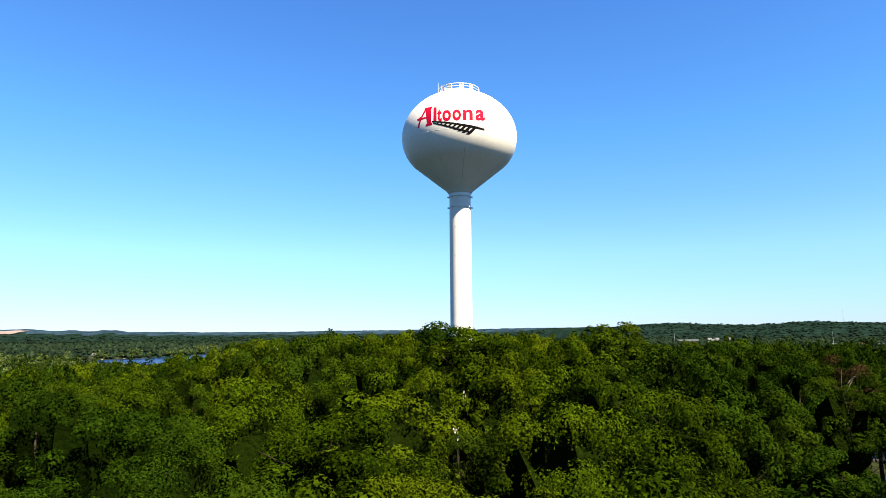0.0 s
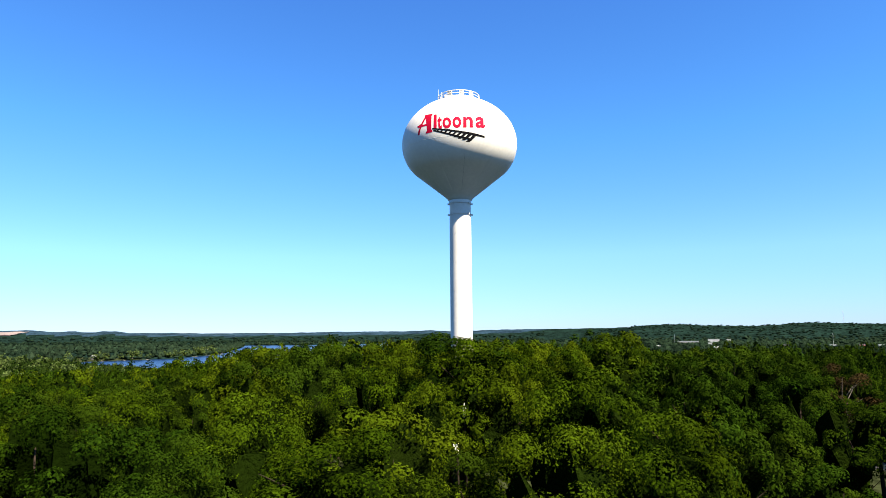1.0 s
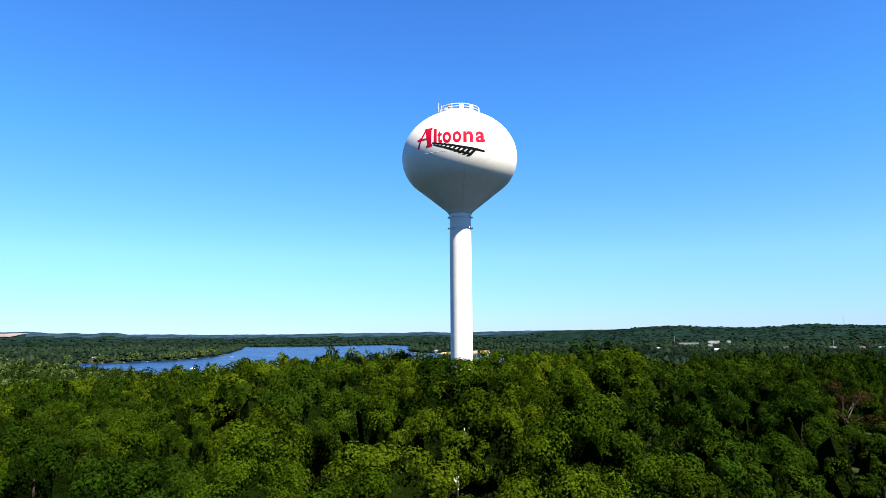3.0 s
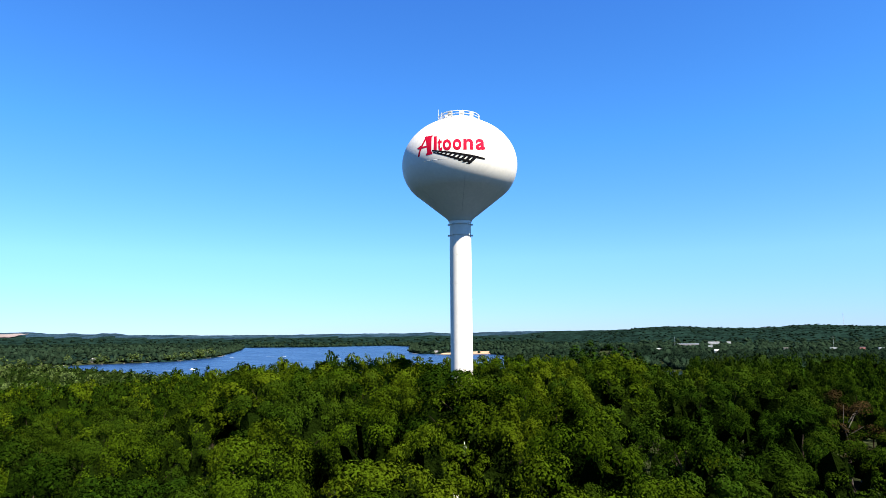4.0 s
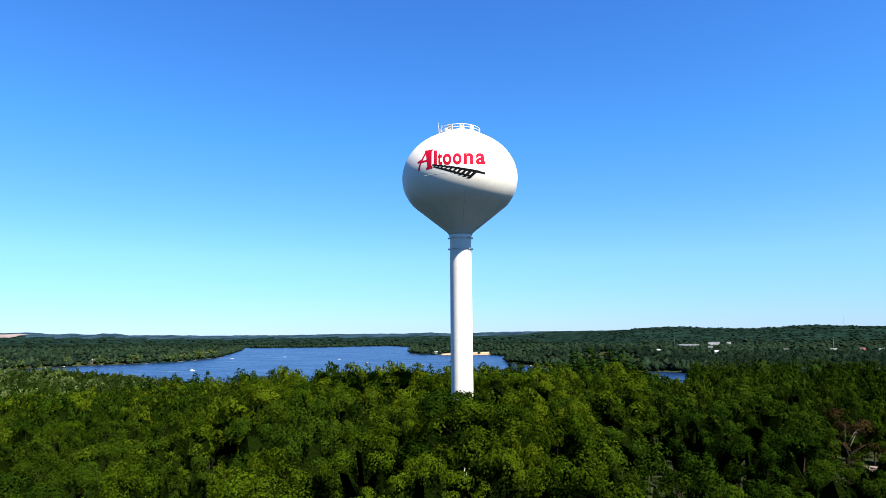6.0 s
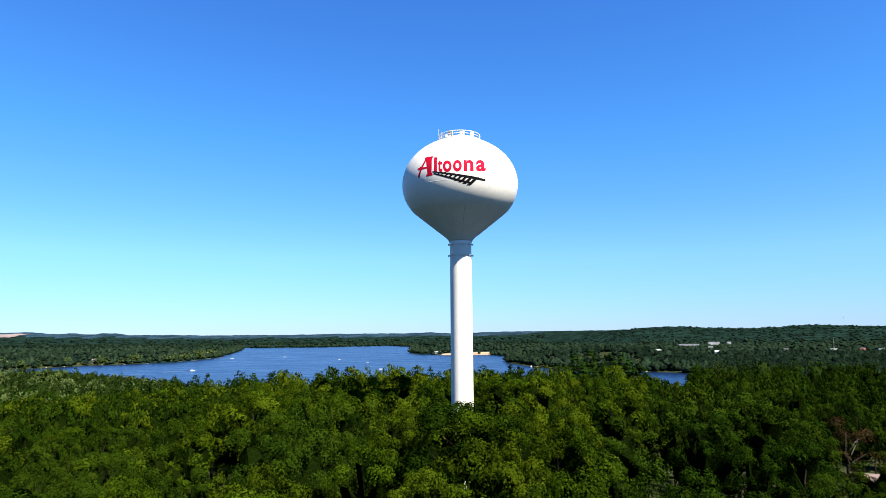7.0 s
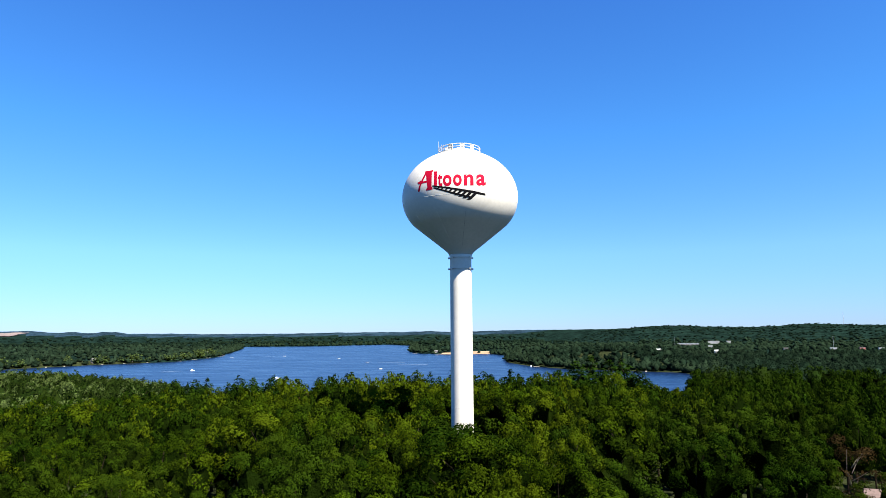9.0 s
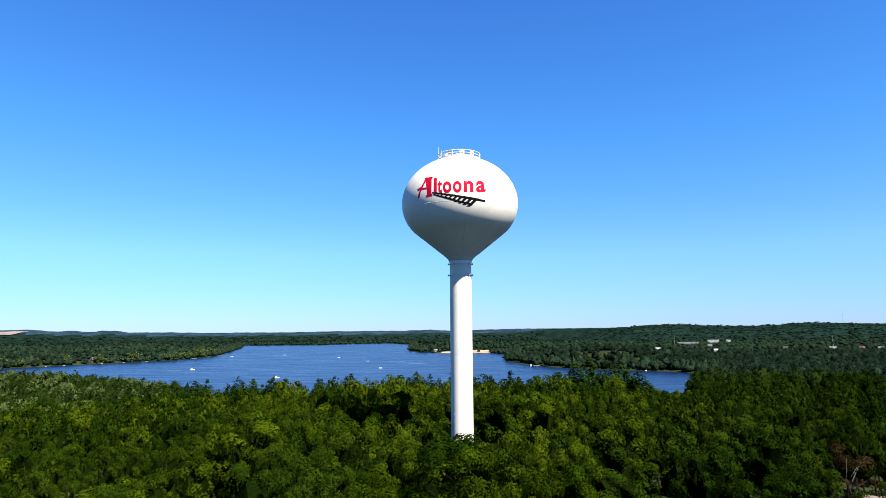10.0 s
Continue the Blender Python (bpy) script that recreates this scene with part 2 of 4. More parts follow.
def lake_distance(x, y):
    """Distance to the shore, positive on land."""
    p = np.stack([x, y], -1)
    best, inside = np.full(x.shape, 1e9), np.zeros(x.shape, bool)
    for a, b in zip(SHORE, np.roll(SHORE, -1, 0)):
        ab = b - a
        t = np.clip(((p - a) @ ab) / (ab @ ab), 0, 1)
        best = np.minimum(best, np.hypot(*np.moveaxis(p - a - t[..., None] * ab, -1, 0)))
        cross = ((a[1] > y) != (b[1] > y)) & (x < ab[0] * (y - a[1]) / (ab[1] if ab[1] else 1e-9) + a[0])
        inside ^= cross
    return np.where(inside, -best, best)


def wave(x, y, s):
    return (np.sin(x / s + 1.3 * np.sin(y / s * 0.7)) + np.sin(y / s * 1.1 + 1.7 * np.sin(x / s * 0.6 + 2))) * 0.5


def land(x, y):
    """Height of the ground: a wooded rise round the tower, a bluff down to the lake, flat woods and far hills."""
    x, y = np.asarray(x, float), np.asarray(y, float)
    r = np.hypot(x, y)
    rise = 3.3 * np.exp(-((x + 1) / 42) ** 2 - ((y - 72) / 25) ** 2) - 2.0 * smooth01((-x - 30) / 26) - 1.2 * smooth01((x - 38) / 30)
    rise *= 1 - smooth01((r - 120) / 120)
    fall = -34 * np.clip((r - 100) / 460, 0, 1) ** 1.3 + 22 * np.exp(-((x + 310) / 120) ** 2 - ((y - 380) / 110) ** 2)
    fall += 5 * np.exp(-((x - 125) / 55) ** 2 - ((y - 230) / 60) ** 2)
    near = rise + fall + 0.35 * wave(x, y, 17) + 2.5 * np.exp(-((x - 5) / 60) ** 2 - ((y - 185) / 40) ** 2)
    flat = LAKE_Z + 5 + 5 * smooth01((r - 700) / 900) + 2.5 * wave(x, y, 240)
    z = near + (flat - near) * smooth01((r - 430) / 130)
    bearing = x / np.maximum(np.abs(y), 1)
    z = z + 15 * np.exp(-((x - 300) / 110) ** 2 - ((y - 1130) / 120) ** 2)
    crest = np.interp(bearing, CREST[:, 0], CREST[:, 1])
    right = smooth01((bearing - 0.10) / 0.22)
    start, peak = 3700 - 1300 * right, 4500 - 1200 * right
    hill = smooth01((np.abs(y) - start) / (peak - start))
    z = z + (crest - z) * np.where(r > 900, hill, 0)
    z = z + (2.5 * wave(x, y, 90) + 3.0 * wave(x * 1.7, y, 37)) * np.where(r > 900, hill, 0)
    d = lake_distance(x, y)
    return np.where(r > 400, np.minimum(z, LAKE_Z + np.clip(d * 0.17, -4, 1e9)), z)


def build_ground():
    view = np.radians(np.linspace(-44, 44, 190))
    rest = np.radians(np.linspace(44, 316, 40))[1:-1]
    ang = np.concatenate([view, rest])
    rad = np.concatenate([[0.5], np.geomspace(8, 6050, 306)])
    A, R = np.meshgrid(ang, rad)
    x, y = R * np.sin(A), R * np.cos(A)
    v = np.stack([x, y, land(x, y)], -1).reshape(-1, 3)
    na, nr = len(ang), len(rad)
    i, j = np.meshgrid(np.arange(nr - 1), np.arange(na), indexing="ij")
    k = (j + 1) % na
    f = np.stack([i * na + j, (i + 1) * na + j, (i + 1) * na + k, i * na + k], -1).reshape(-1, 4)
    v = np.vstack([v, [[0, 0, float(land(0, 0))]]])
    faces = f.tolist() + [[len(v) - 1, int(a), int((a + 1) % na)] for a in range(na)]
    me = mesh_of("ground", v.tolist(), faces, GROUND, True)
    me.materials.append(FARGROUND)
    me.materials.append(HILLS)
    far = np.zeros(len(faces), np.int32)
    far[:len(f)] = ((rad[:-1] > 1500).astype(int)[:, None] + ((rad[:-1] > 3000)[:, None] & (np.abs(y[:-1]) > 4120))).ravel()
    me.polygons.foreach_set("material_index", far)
    tagged(new("ground", me), "dark wooded ground running out to far green hills", "ground", kind="structure")


build_ground()


def build_lake():
    bm = bmesh.new()
    step, xs, ys = 120, np.arange(-1400, 841, 120), np.arange(480, 3601, 120)
    grid = [[bm.verts.new((x, y, LAKE_Z)) for x in xs] for y in ys]
    for a, b in zip(grid, grid[1:]):
        for k in range(len(xs) - 1):
            cx, cy = a[k].co.x + step / 2, a[k].co.y + step / 2
            if lake_distance(np.array([cx]), np.array([cy]))[0] < 110:
                bm.faces.new((a[k], a[k + 1], b[k + 1], b[k]))
    bmesh.ops.delete(bm, geom=[v for v in bm.verts if not v.link_faces], context="VERTS")
    me = bpy.data.meshes.new("lake")
    bm.to_mesh(me)
    bm.free()
    me.materials.append(WATER)
    tagged(new("lake", me), "wide blue lake with small wind ripples", "lake", kind="structure")


build_lake()

# ---- the water tower ----
TX, TY = 2.46, 86.0
EQ_R, EQ_Z, TOP = 8.2, 43.4, 6.75


def bulb_radius(z):
    """Radius of the tank at a height."""
    if z >= EQ_Z:
        return EQ_R * math.sqrt(max(0.0, 1 - ((z - EQ_Z) / TOP) ** 2))
    return np.interp(z, [p[1] for p in LOWER], [p[0] for p in LOWER])


LOWER = [(1.62, 35.35), (1.75, 35.6), (2.1, 35.95), (6.1, 39.15)]
for k_ in range(1, 13):  # the knuckle between the cone and the widest girth
    a_ = radians(51 * (1 - k_ / 12))
    LOWER.append((EQ_R - 5.35 * (1 - math.cos(a_)), EQ_Z - 5.35 * math.sin(a_)))
LOWER[3] = (LOWER[4][0] - 0.1, LOWER[4][1] - 0.085)


def build_tower():
    tower = thing("water_tower", TX, TY, 0, label="white steel water tower with bulb tank, red lettering and black emblem",
                  category="water tower")
    shaft = [(4.3, -0.6), (4.3, 0.0), (4.1, 0.4), (3.3, 2.0), (2.5, 4.0), (1.95, 6.0), (1.62, 8.5), (1.52, 11.0)]
    shaft += [(1.52, z) for z in (15.0, 19.0, 23.0, 27.0, 31.0)] + [(1.50, 33.6), (1.50, 34.9), (1.62, 35.35)]
    part("shaft", revolve(shaft, 64), WHITE, tower, "white painted steel shaft flaring out at its foot", True)
    prof = list(LOWER) + [(bulb_radius(EQ_Z + TOP * math.sin(radians(a))), EQ_Z + TOP * math.sin(radians(a))) for a in range(2, 89, 2)]
    part("tank", revolve(prof, 128), WHITE, tower, "white painted bulb-shaped steel tank", True)
    for z in (33.35, 34.9):
        band = part("collar", revolve([(1.49, z - 0.05), (1.58, z - 0.04), (1.58, z + 0.04), (1.49, z + 0.05)], 64), WHITE, tower)
        for a in range(0, 360, 45):
            m = pose(0, 0, 0, 0, 0, a)
            part("lug", box(bmesh.new(), 1.55, 1.78, -0.05, 0.05, z - 0.12, z + 0.12, m), WHITE, band)
    for z in (14.5, 18.5, 22.5, 26.5, 30.5):
        part("weld_seam", revolve([(1.5, z - 0.02), (1.527, z), (1.5, z + 0.02)], 64), WHITE, tower)
    for z in (38.9, 42.3):
        r0, r1 = bulb_radius(z - 0.03), bulb_radius(z + 0.03)
        part("weld_seam", revolve([(r0 - 0.01, z - 0.03), (bulb_radius(z) + 0.012, z), (r1 - 0.01, z + 0.03)], 128), WHITE, tower)
    # upright plate seams on the cone
    for a in range(-86, 274, 30):
        c, s = math.cos(radians(a)), math.sin(radians(a))
        pts = [(c * (bulb_radius(z) + 0.004), s * (bulb_radius(z) + 0.004), z) for z in np.linspace(36.2, 40.2, 9)]
        part("plate_seam", tube(bmesh.new(), pts, 0.025, 6), SEAM if a == -86 else WHITE, tower)
    # the roof deck, its railing and fittings
    zr = EQ_Z + TOP * math.sqrt(1 - (2.95 / EQ_R) ** 2) - 0.12
    part("roof_ring", revolve([(2.85, zr - 0.15), (3.05, zr - 0.15), (3.05, zr + 0.12), (2.85, zr + 0.12)], 64), WHITE, tower)
    rail = part("railing", revolve([(2.98, zr + 0.12), (3.0, zr + 0.12), (3.0, zr + 0.34), (2.98, zr + 0.34)], 64), WHITE, tower,
                "white tubular guard rail round the roof")
    for h, r in ((1.05, 0.05), (0.68, 0.04)):
        pts = [(2.99 * math.cos(2 * math.pi * k / 48), 2.99 * math.sin(2 * math.pi * k / 48), zr + h) for k in range(48)]
        part("rail", tube(bmesh.new(), pts, r, 8, True), WHITE, rail)
    for k in range(12):
        a = 2 * math.pi * (k + 0.3) / 12
        part("post", tube(bmesh.new(), [(2.99 * math.cos(a), 2.99 * math.sin(a), zr), (2.99 * math.cos(a), 2.99 * math.sin(a), zr + 1.07)], 0.055),
             WHITE, rail)
    for a in (-118, -84, -55):
        m = pose(0, 0, 0, 0, 0, a)
        part("guard_panel", box(bmesh.new(), 2.93, 2.96, -0.32, 0.32, zr + 0.2, zr + 1.0, m), WHITE, rail)
    part("vent", revolve([(0.45, EQ_Z + TOP - 0.3), (0.45, EQ_Z + TOP + 0.35), (0.75, EQ_Z + TOP + 0.4), (0.7, EQ_Z + TOP + 0.6), (0.1, EQ_Z + TOP + 0.75)], 32), WHITE, tower)
    bm = box(bmesh.new(), -2.1, -1.2, -1.7, -0.9, zr, zr + 0.85)
    bmesh.ops.bevel(bm, geom=list(bm.edges), offset=0.05, segments=2, affect="EDGES")
    part("hatch", bm, WHITE, tower)
    part("antenna", tube(bmesh.new(), [(-2.98, -0.5, zr - 0.3), (-2.98, -0.5, zr + 2.1)], [0.05, 0.04], 6), STEEL, tower, "thin steel whip antenna")
    for a, h in ((200, 1.5), (190, 1.1)):
        c, s = 2.7 * math.cos(radians(a)), 2.7 * math.sin(radians(a))
        part("antenna", tube(bmesh.new(), [(c, s, zr - 0.3), (c, s, zr + h)], 0.05, 6), STEEL, tower)
    return tower


tower = build_tower()

# lettering, laid out flat in units of 0.073 m and wrapped on to the tank
UNIT, PITCH = 0.0731, radians(13.1)
LOGO_U, LOGO_V = 815.0, 343.0


def wrap(u, v, lift):
    """The point of the tank that a flat layout point falls on, in the tower's own space."""
    d = Vector((0.02, math.cos(PITCH), math.sin(PITCH))).normalized()
    up = Vector((0, -math.sin(PITCH), math.cos(PITCH)))
    p = Vector((0.02, -6.9, 43.55)) + Vector((1, 0, 0)) * (u - LOGO_U) * UNIT + up * (LOGO_V - v) * UNIT - d * 5
    lo, hi = 0.0, 12.0
    f = lambda t: math.hypot(p.x + d.x * t, p.y + d.y * t) - (bulb_radius(p.z + d.z * t) + lift)
    steps = [lo + 0.1 * k for k in range(121)]
    for a, b in zip(steps, steps[1:]):
        if f(a) > 0 >= f(b):
            for _ in range(18):
                m = (a + b) / 2
                a, b = (m, b) if f(m) > 0 else (a, m)
            return p + d * a
    return p + d * 6


def wrapped(bm, lift=0.014):
    bmesh.ops.triangulate(bm, faces=bm.faces)
    for _ in range(8):
        long = [e for e in bm.edges if e.calc_length() > 2.2]
        if not long:
            break
        bmesh.ops.subdivide_edges(bm, edges=long, cuts=1)
        bmesh.ops.triangulate(bm, faces=bm.faces)
    for v in bm.verts:
        v.co = wrap(v.co.x, v.co.y, lift)
    return bm


def poly(bm, pts):
    bm.faces.new([bm.verts.new((u, v, 0)) for u, v in pts])
    return bm


def build_lettering():
    # the tall ornamental first letter
    a = bmesh.new()
    poly(a, [(750, 315), (764, 313), (763.5, 316), (762, 317.5), (761.5, 343), (763.5, 345.5), (763.5, 348), (752, 350), (751.5, 347), (754, 345), (755, 318.5), (750.5, 318)])
    poly(a, [(749, 315.5), (752.5, 314), (753.6, 317), (746.6, 330), (741.4, 342), (739.4, 351.5), (736, 352.5), (737.5, 344), (742.6, 331), (749, 319)])
    poly(a, [(735, 335), (738, 334), (741, 331.5), (744, 333.5), (754, 332), (754, 335.5), (741, 337.5), (738, 338.5), (736, 337.5)])
    part("letter", wrapped(a), RED, tower, "large red ornamental letter A")
    # the six following letters
    spots = [("l", 765.8, 771.5, 315.5, 342.5), ("t", 772.6, 781.0, 319.0, 342.5), ("o", 782.0, 797.5, 322.0, 342.5),
             ("o", 800.0, 815.5, 321.5, 342.0), ("n", 819.0, 836.5, 321.5, 341.5), ("a", 841.0, 858.5, 321.5, 342.0)]
    for ch, u0, u1, v0, v1 in spots:
        cu = bpy.data.curves.new("letter", "FONT")
        cu.body, cu.size, cu.offset, cu.resolution_u = ch, 30, 1.0, 8
        tmp = new("letter", cu)
        bpy.context.view_layer.update()
        me = bpy.data.meshes.new_from_object(tmp.evaluated_get(bpy.context.evaluated_depsgraph_get()))
        bpy.data.objects.remove(tmp)
        bm = bmesh.new()
        bm.from_mesh(me)
        bpy.data.meshes.remove(me)
        xs, ys = [v.co.x for v in bm.verts], [v.co.y for v in bm.verts]
        for v in bm.verts:
            fx, fy = (v.co.x - min(xs)) / (max(xs) - min(xs)), (v.co.y - min(ys)) / (max(ys) - min(ys))
            v.co = (u0 + fx * (u1 - u0), v1 + fy * (v0 - v1), 0)
        part("letter", wrapped(bm), RED, tower, "red painted letter")
    # the emblem: a railway track running off to the side, under the word
    bm = bmesh.new()
    poly(bm, [(763, 340.5), (800, 345), (835, 350.5), (857.5, 356), (857.5, 359.5), (834, 355), (800, 348.3), (763, 343)])
    poly(bm, [(765, 344), (785, 348.5), (810, 355.5), (834, 361), (834, 364.6), (830, 363.8), (808, 358.6), (784, 351.6), (765, 346.2)])
    part("rail_emblem", wrapped(bm, 0.016), BLACK, tower, "black painted rails")
    for k in range(9):
        f = k / 8
        u, v, w = 771 + 58 * f ** 1.1, 346 + 18.5 * f ** 1.1, 1.3 + 2.2 * f
        du, dv = 9 + 5 * f, -(4.0 + 8.0 * f)
        bm = bmesh.new()
        poly(bm, [(u - w, v + 0.8), (u + w, v + 1.0), (u + du + w, v + dv), (u + du - w, v + dv - 0.4)])
        if k > 1:
            poly(bm, [(u - w - 2.2 * f, v + 2.2 * f), (u - w, v), (u + w, v), (u + w - 2.2 * f, v + 2.5 * f)])
        part("sleeper_emblem", wrapped(bm, 0.012), BLACK, tower)


build_lettering()


# ---- trees ----
def leaves(rng, centres, radii, middle, count, size, flat=0.6, lift=0.0, out=0.6, sides=4, cap=0.18):
    """Vertices of folded leaves scattered over the skins of many clumps."""
    pick = rng.choice(len(centres), count, p=radii ** 2 / (radii ** 2).sum())
    c, r = centres[pick], radii[pick][:, None]
    middle = np.broadcast_to(middle, centres.shape)[pick]
    away = c - middle
    away /= np.linalg.norm(away, axis=1, keepdims=True) + 1e-6
    d = rng.normal(size=(count, 3))
    d /= np.linalg.norm(d, axis=1, keepdims=True)
    d = d + out * away + np.array([0, 0, cap])
    d /= np.linalg.norm(d, axis=1, keepdims=True) + 1e-6
    p = c + d * r * rng.uniform(0.84, 1.17, (count, 1)) * np.array([1, 1, 0.92])
    nrm = d * 1.0 + (p - middle) / (np.linalg.norm(p - middle, axis=1, keepdims=True) + 1e-6) * 0.35 + rng.normal(size=(count, 3)) * 0.34 + np.array([0, 0, lift])
    nrm /= np.linalg.norm(nrm, axis=1, keepdims=True)
    t = np.cross(nrm, rng.normal(size=(count, 3)))
    t /= np.linalg.norm(t, axis=1, keepdims=True) + 1e-6
    b = np.cross(nrm, t)
    s = size * rng.uniform(0.65, 1.35, (count, 1))
    fold = nrm * s * 0.22
    if sides == 3:
        v = np.stack([p - t * s * 0.8 + b * s * flat, p + t * s, p - t * s * 0.6 - b * s * flat], 1)
        return v.reshape(-1, 3)
    v = np.stack([p - t * s, p + b * s * flat - fold, p + t * s, p - b * s * flat - fold], 1)
    return v.reshape(-1, 3)


def crown_points(rng, rad, z0, z1, lobes):
    """A broad crown: several rounded masses with deep clefts between them, each made of leafy clumps.

    Gives the clumps' centres and radii, the middle of each clump's mass, and the crown's own middle."""
    masses, each = max(6, lobes // 5), 5
    k = np.arange(masses)
    th = k * 2.39996 + rng.uniform(0, 6.28)
    cosp = 1 - 1.45 * (k + 0.4) / masses
    sinp = np.sqrt(1 - cosp ** 2)
    mid = np.array([0, 0, z0 + (z1 - z0) * 0.42])
    hz = z1 - mid[2]
    push = rng.uniform(0.60, 0.90, masses)
    m = np.stack([sinp * np.cos(th) * rad * push, sinp * np.sin(th) * rad * push, cosp * hz * push * np.where(cosp < 0, 0.75, 1)], -1) + mid
    big = rad * rng.uniform(0.34, 0.52, masses) * (8 / masses) ** 0.3
    out = (m - mid) / (np.linalg.norm(m - mid, axis=1, keepdims=True) + 1e-6)
    d = rng.normal(size=(masses, each, 3))
    d /= np.linalg.norm(d, axis=2, keepdims=True)
    d = d + 0.7 * out[:, None] + np.array([0, 0, 0.4])
    d /= np.linalg.norm(d, axis=2, keepdims=True)
    c = (m[:, None] + d * big[:, None, None] * rng.uniform(0.60, 0.82, (masses, each, 1))).reshape(-1, 3)
    r = (big[:, None] * rng.uniform(0.38, 0.60, (masses, each))).ravel()
    return c, r, np.repeat(m, each, 0), mid - np.array([0, 0, 0.2 * (z1 - z0)])


def icosphere(level):
    bm = bmesh.new()
    bmesh.ops.create_icosphere(bm, subdivisions=level, radius=1)
    v = np.array([p.co[:] for p in bm.verts])
    f = np.array([[p.index for p in q.verts] for q in bm.faces])
    bm.free()
    return v, f


BALLS = {k: icosphere(k) for k in (1, 2, 3)}


def leafy_heart(rng, centres, radii, mid, level, shrink, rough=0.06):
    """The knobbly body of a crown: the outer skin of all its clumps, seen from its middle."""
    d, f = BALLS[level]
    c = centres - mid
    along = d @ c.T
    gap = (c ** 2).sum(1)[None] - along ** 2
    hit = np.where(gap < radii[None] ** 2, along + np.sqrt(np.maximum(radii[None] ** 2 - gap, 0)), 0)
    reach = np.maximum(hit.max(1), 0.5 * np.linalg.norm(c, axis=1).mean())
    return mid + d * (reach * shrink * rng.uniform(1 - rough, 1 + rough, len(d)))[:, None], f


def quads(v, sides=4):
    return np.arange(len(v)).reshape(-1, sides)


def crown_mesh(seed, rad, z0, z1, lobes, count, size, mat, heart=True, sides=3):
    rng = np.random.default_rng(seed)
    c, r, mass, mid = crown_points(rng, rad, z0, z1, lobes)
    v = leaves(rng, c, r, mass, int(count * 0.88), size, 0.6 if sides == 4 else 0.75, sides=sides)
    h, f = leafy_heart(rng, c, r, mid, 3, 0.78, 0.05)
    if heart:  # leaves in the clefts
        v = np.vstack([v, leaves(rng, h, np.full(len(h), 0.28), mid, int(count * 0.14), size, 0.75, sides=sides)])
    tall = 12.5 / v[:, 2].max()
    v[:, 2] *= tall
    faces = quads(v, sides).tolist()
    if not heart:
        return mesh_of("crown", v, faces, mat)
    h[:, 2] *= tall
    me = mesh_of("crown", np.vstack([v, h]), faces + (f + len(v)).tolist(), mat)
    me.materials.append(INNER_SHADE)
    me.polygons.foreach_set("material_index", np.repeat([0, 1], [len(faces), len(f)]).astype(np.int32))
    return me


def trunk_mesh(seed, height, rad, limbs=6, mat=None):
    rnd = random.Random(seed)
    bm = bmesh.new()
    pts = [(0.15 * k * rnd.uniform(-1, 1), 0.15 * k * rnd.uniform(-1, 1), height * k / 5 - (0.6 if k == 0 else 0)) for k in range(6)]
    tube(bm, pts, [rad * (1.3, 1, 0.85, 0.65, 0.42, 0.15)[k] for k in range(6)], 7)
    for k in range(limbs):
        a, z = rnd.uniform(0, 6.28), height * rnd.uniform(0.4, 0.85)
        ln = rnd.uniform(1.4, 2.6)
        base = Vector((0, 0, z))
        tip = base + Vector((math.cos(a) * ln, math.sin(a) * ln, ln * rnd.uniform(0.5, 1.0)))
        mid = base.lerp(tip, 0.5) + Vector((rnd.uniform(-0.2, 0.2), rnd.uniform(-0.2, 0.2), 0.1))
        tube(bm, [base, mid, tip], [rad * 0.42, rad * 0.28, rad * 0.08], 5)
    me = bpy.data.meshes.new("trunk")
    bm.to_mesh(me)
    bm.free()
    me.materials.append(mat or BARK)
    return me


def pine_mesh(seed, height, rad, count, size):
    """Tiers of upswept tufts round a tall stem."""
    rng = np.random.default_rng(seed)
    c, r = [], []
    tiers = 11
    for k in range(tiers):
        f = k / (tiers - 1)
        z, reach = height * (0.32 + 0.66 * f), rad * (1 - f) ** 0.75 * rng.uniform(0.75, 1.1) + 0.15
        arms = max(1, int(7 * (1 - f) + 1.5))
        turn = rng.uniform(0, 6.28)
        for a in range(arms):
            th = turn + 6.283 * a / arms + rng.uniform(-0.3, 0.3)
            for q in (0.45, 0.9):
                c.append((reach * q * math.cos(th), reach * q * math.sin(th), z + 0.35 * q * reach * 0.5 + rng.uniform(-0.2, 0.2)))
                r.append(0.42 + 0.42 * (1 - f))
    v = leaves(rng, np.array(c), np.array(r), np.array([0, 0, height * 0.5]), count, size, 0.45, 0.1, 0.5, 3)
    return mesh_of("crown", v, quads(v, 3), NEEDLE)


def tree_kind(name, crown, trunk, label, group):
    t = new(name)
    tagged(t, label, "tree", group)
    part("trunk", trunk, None, t)
    part("crown", crown, None, t)
    return t


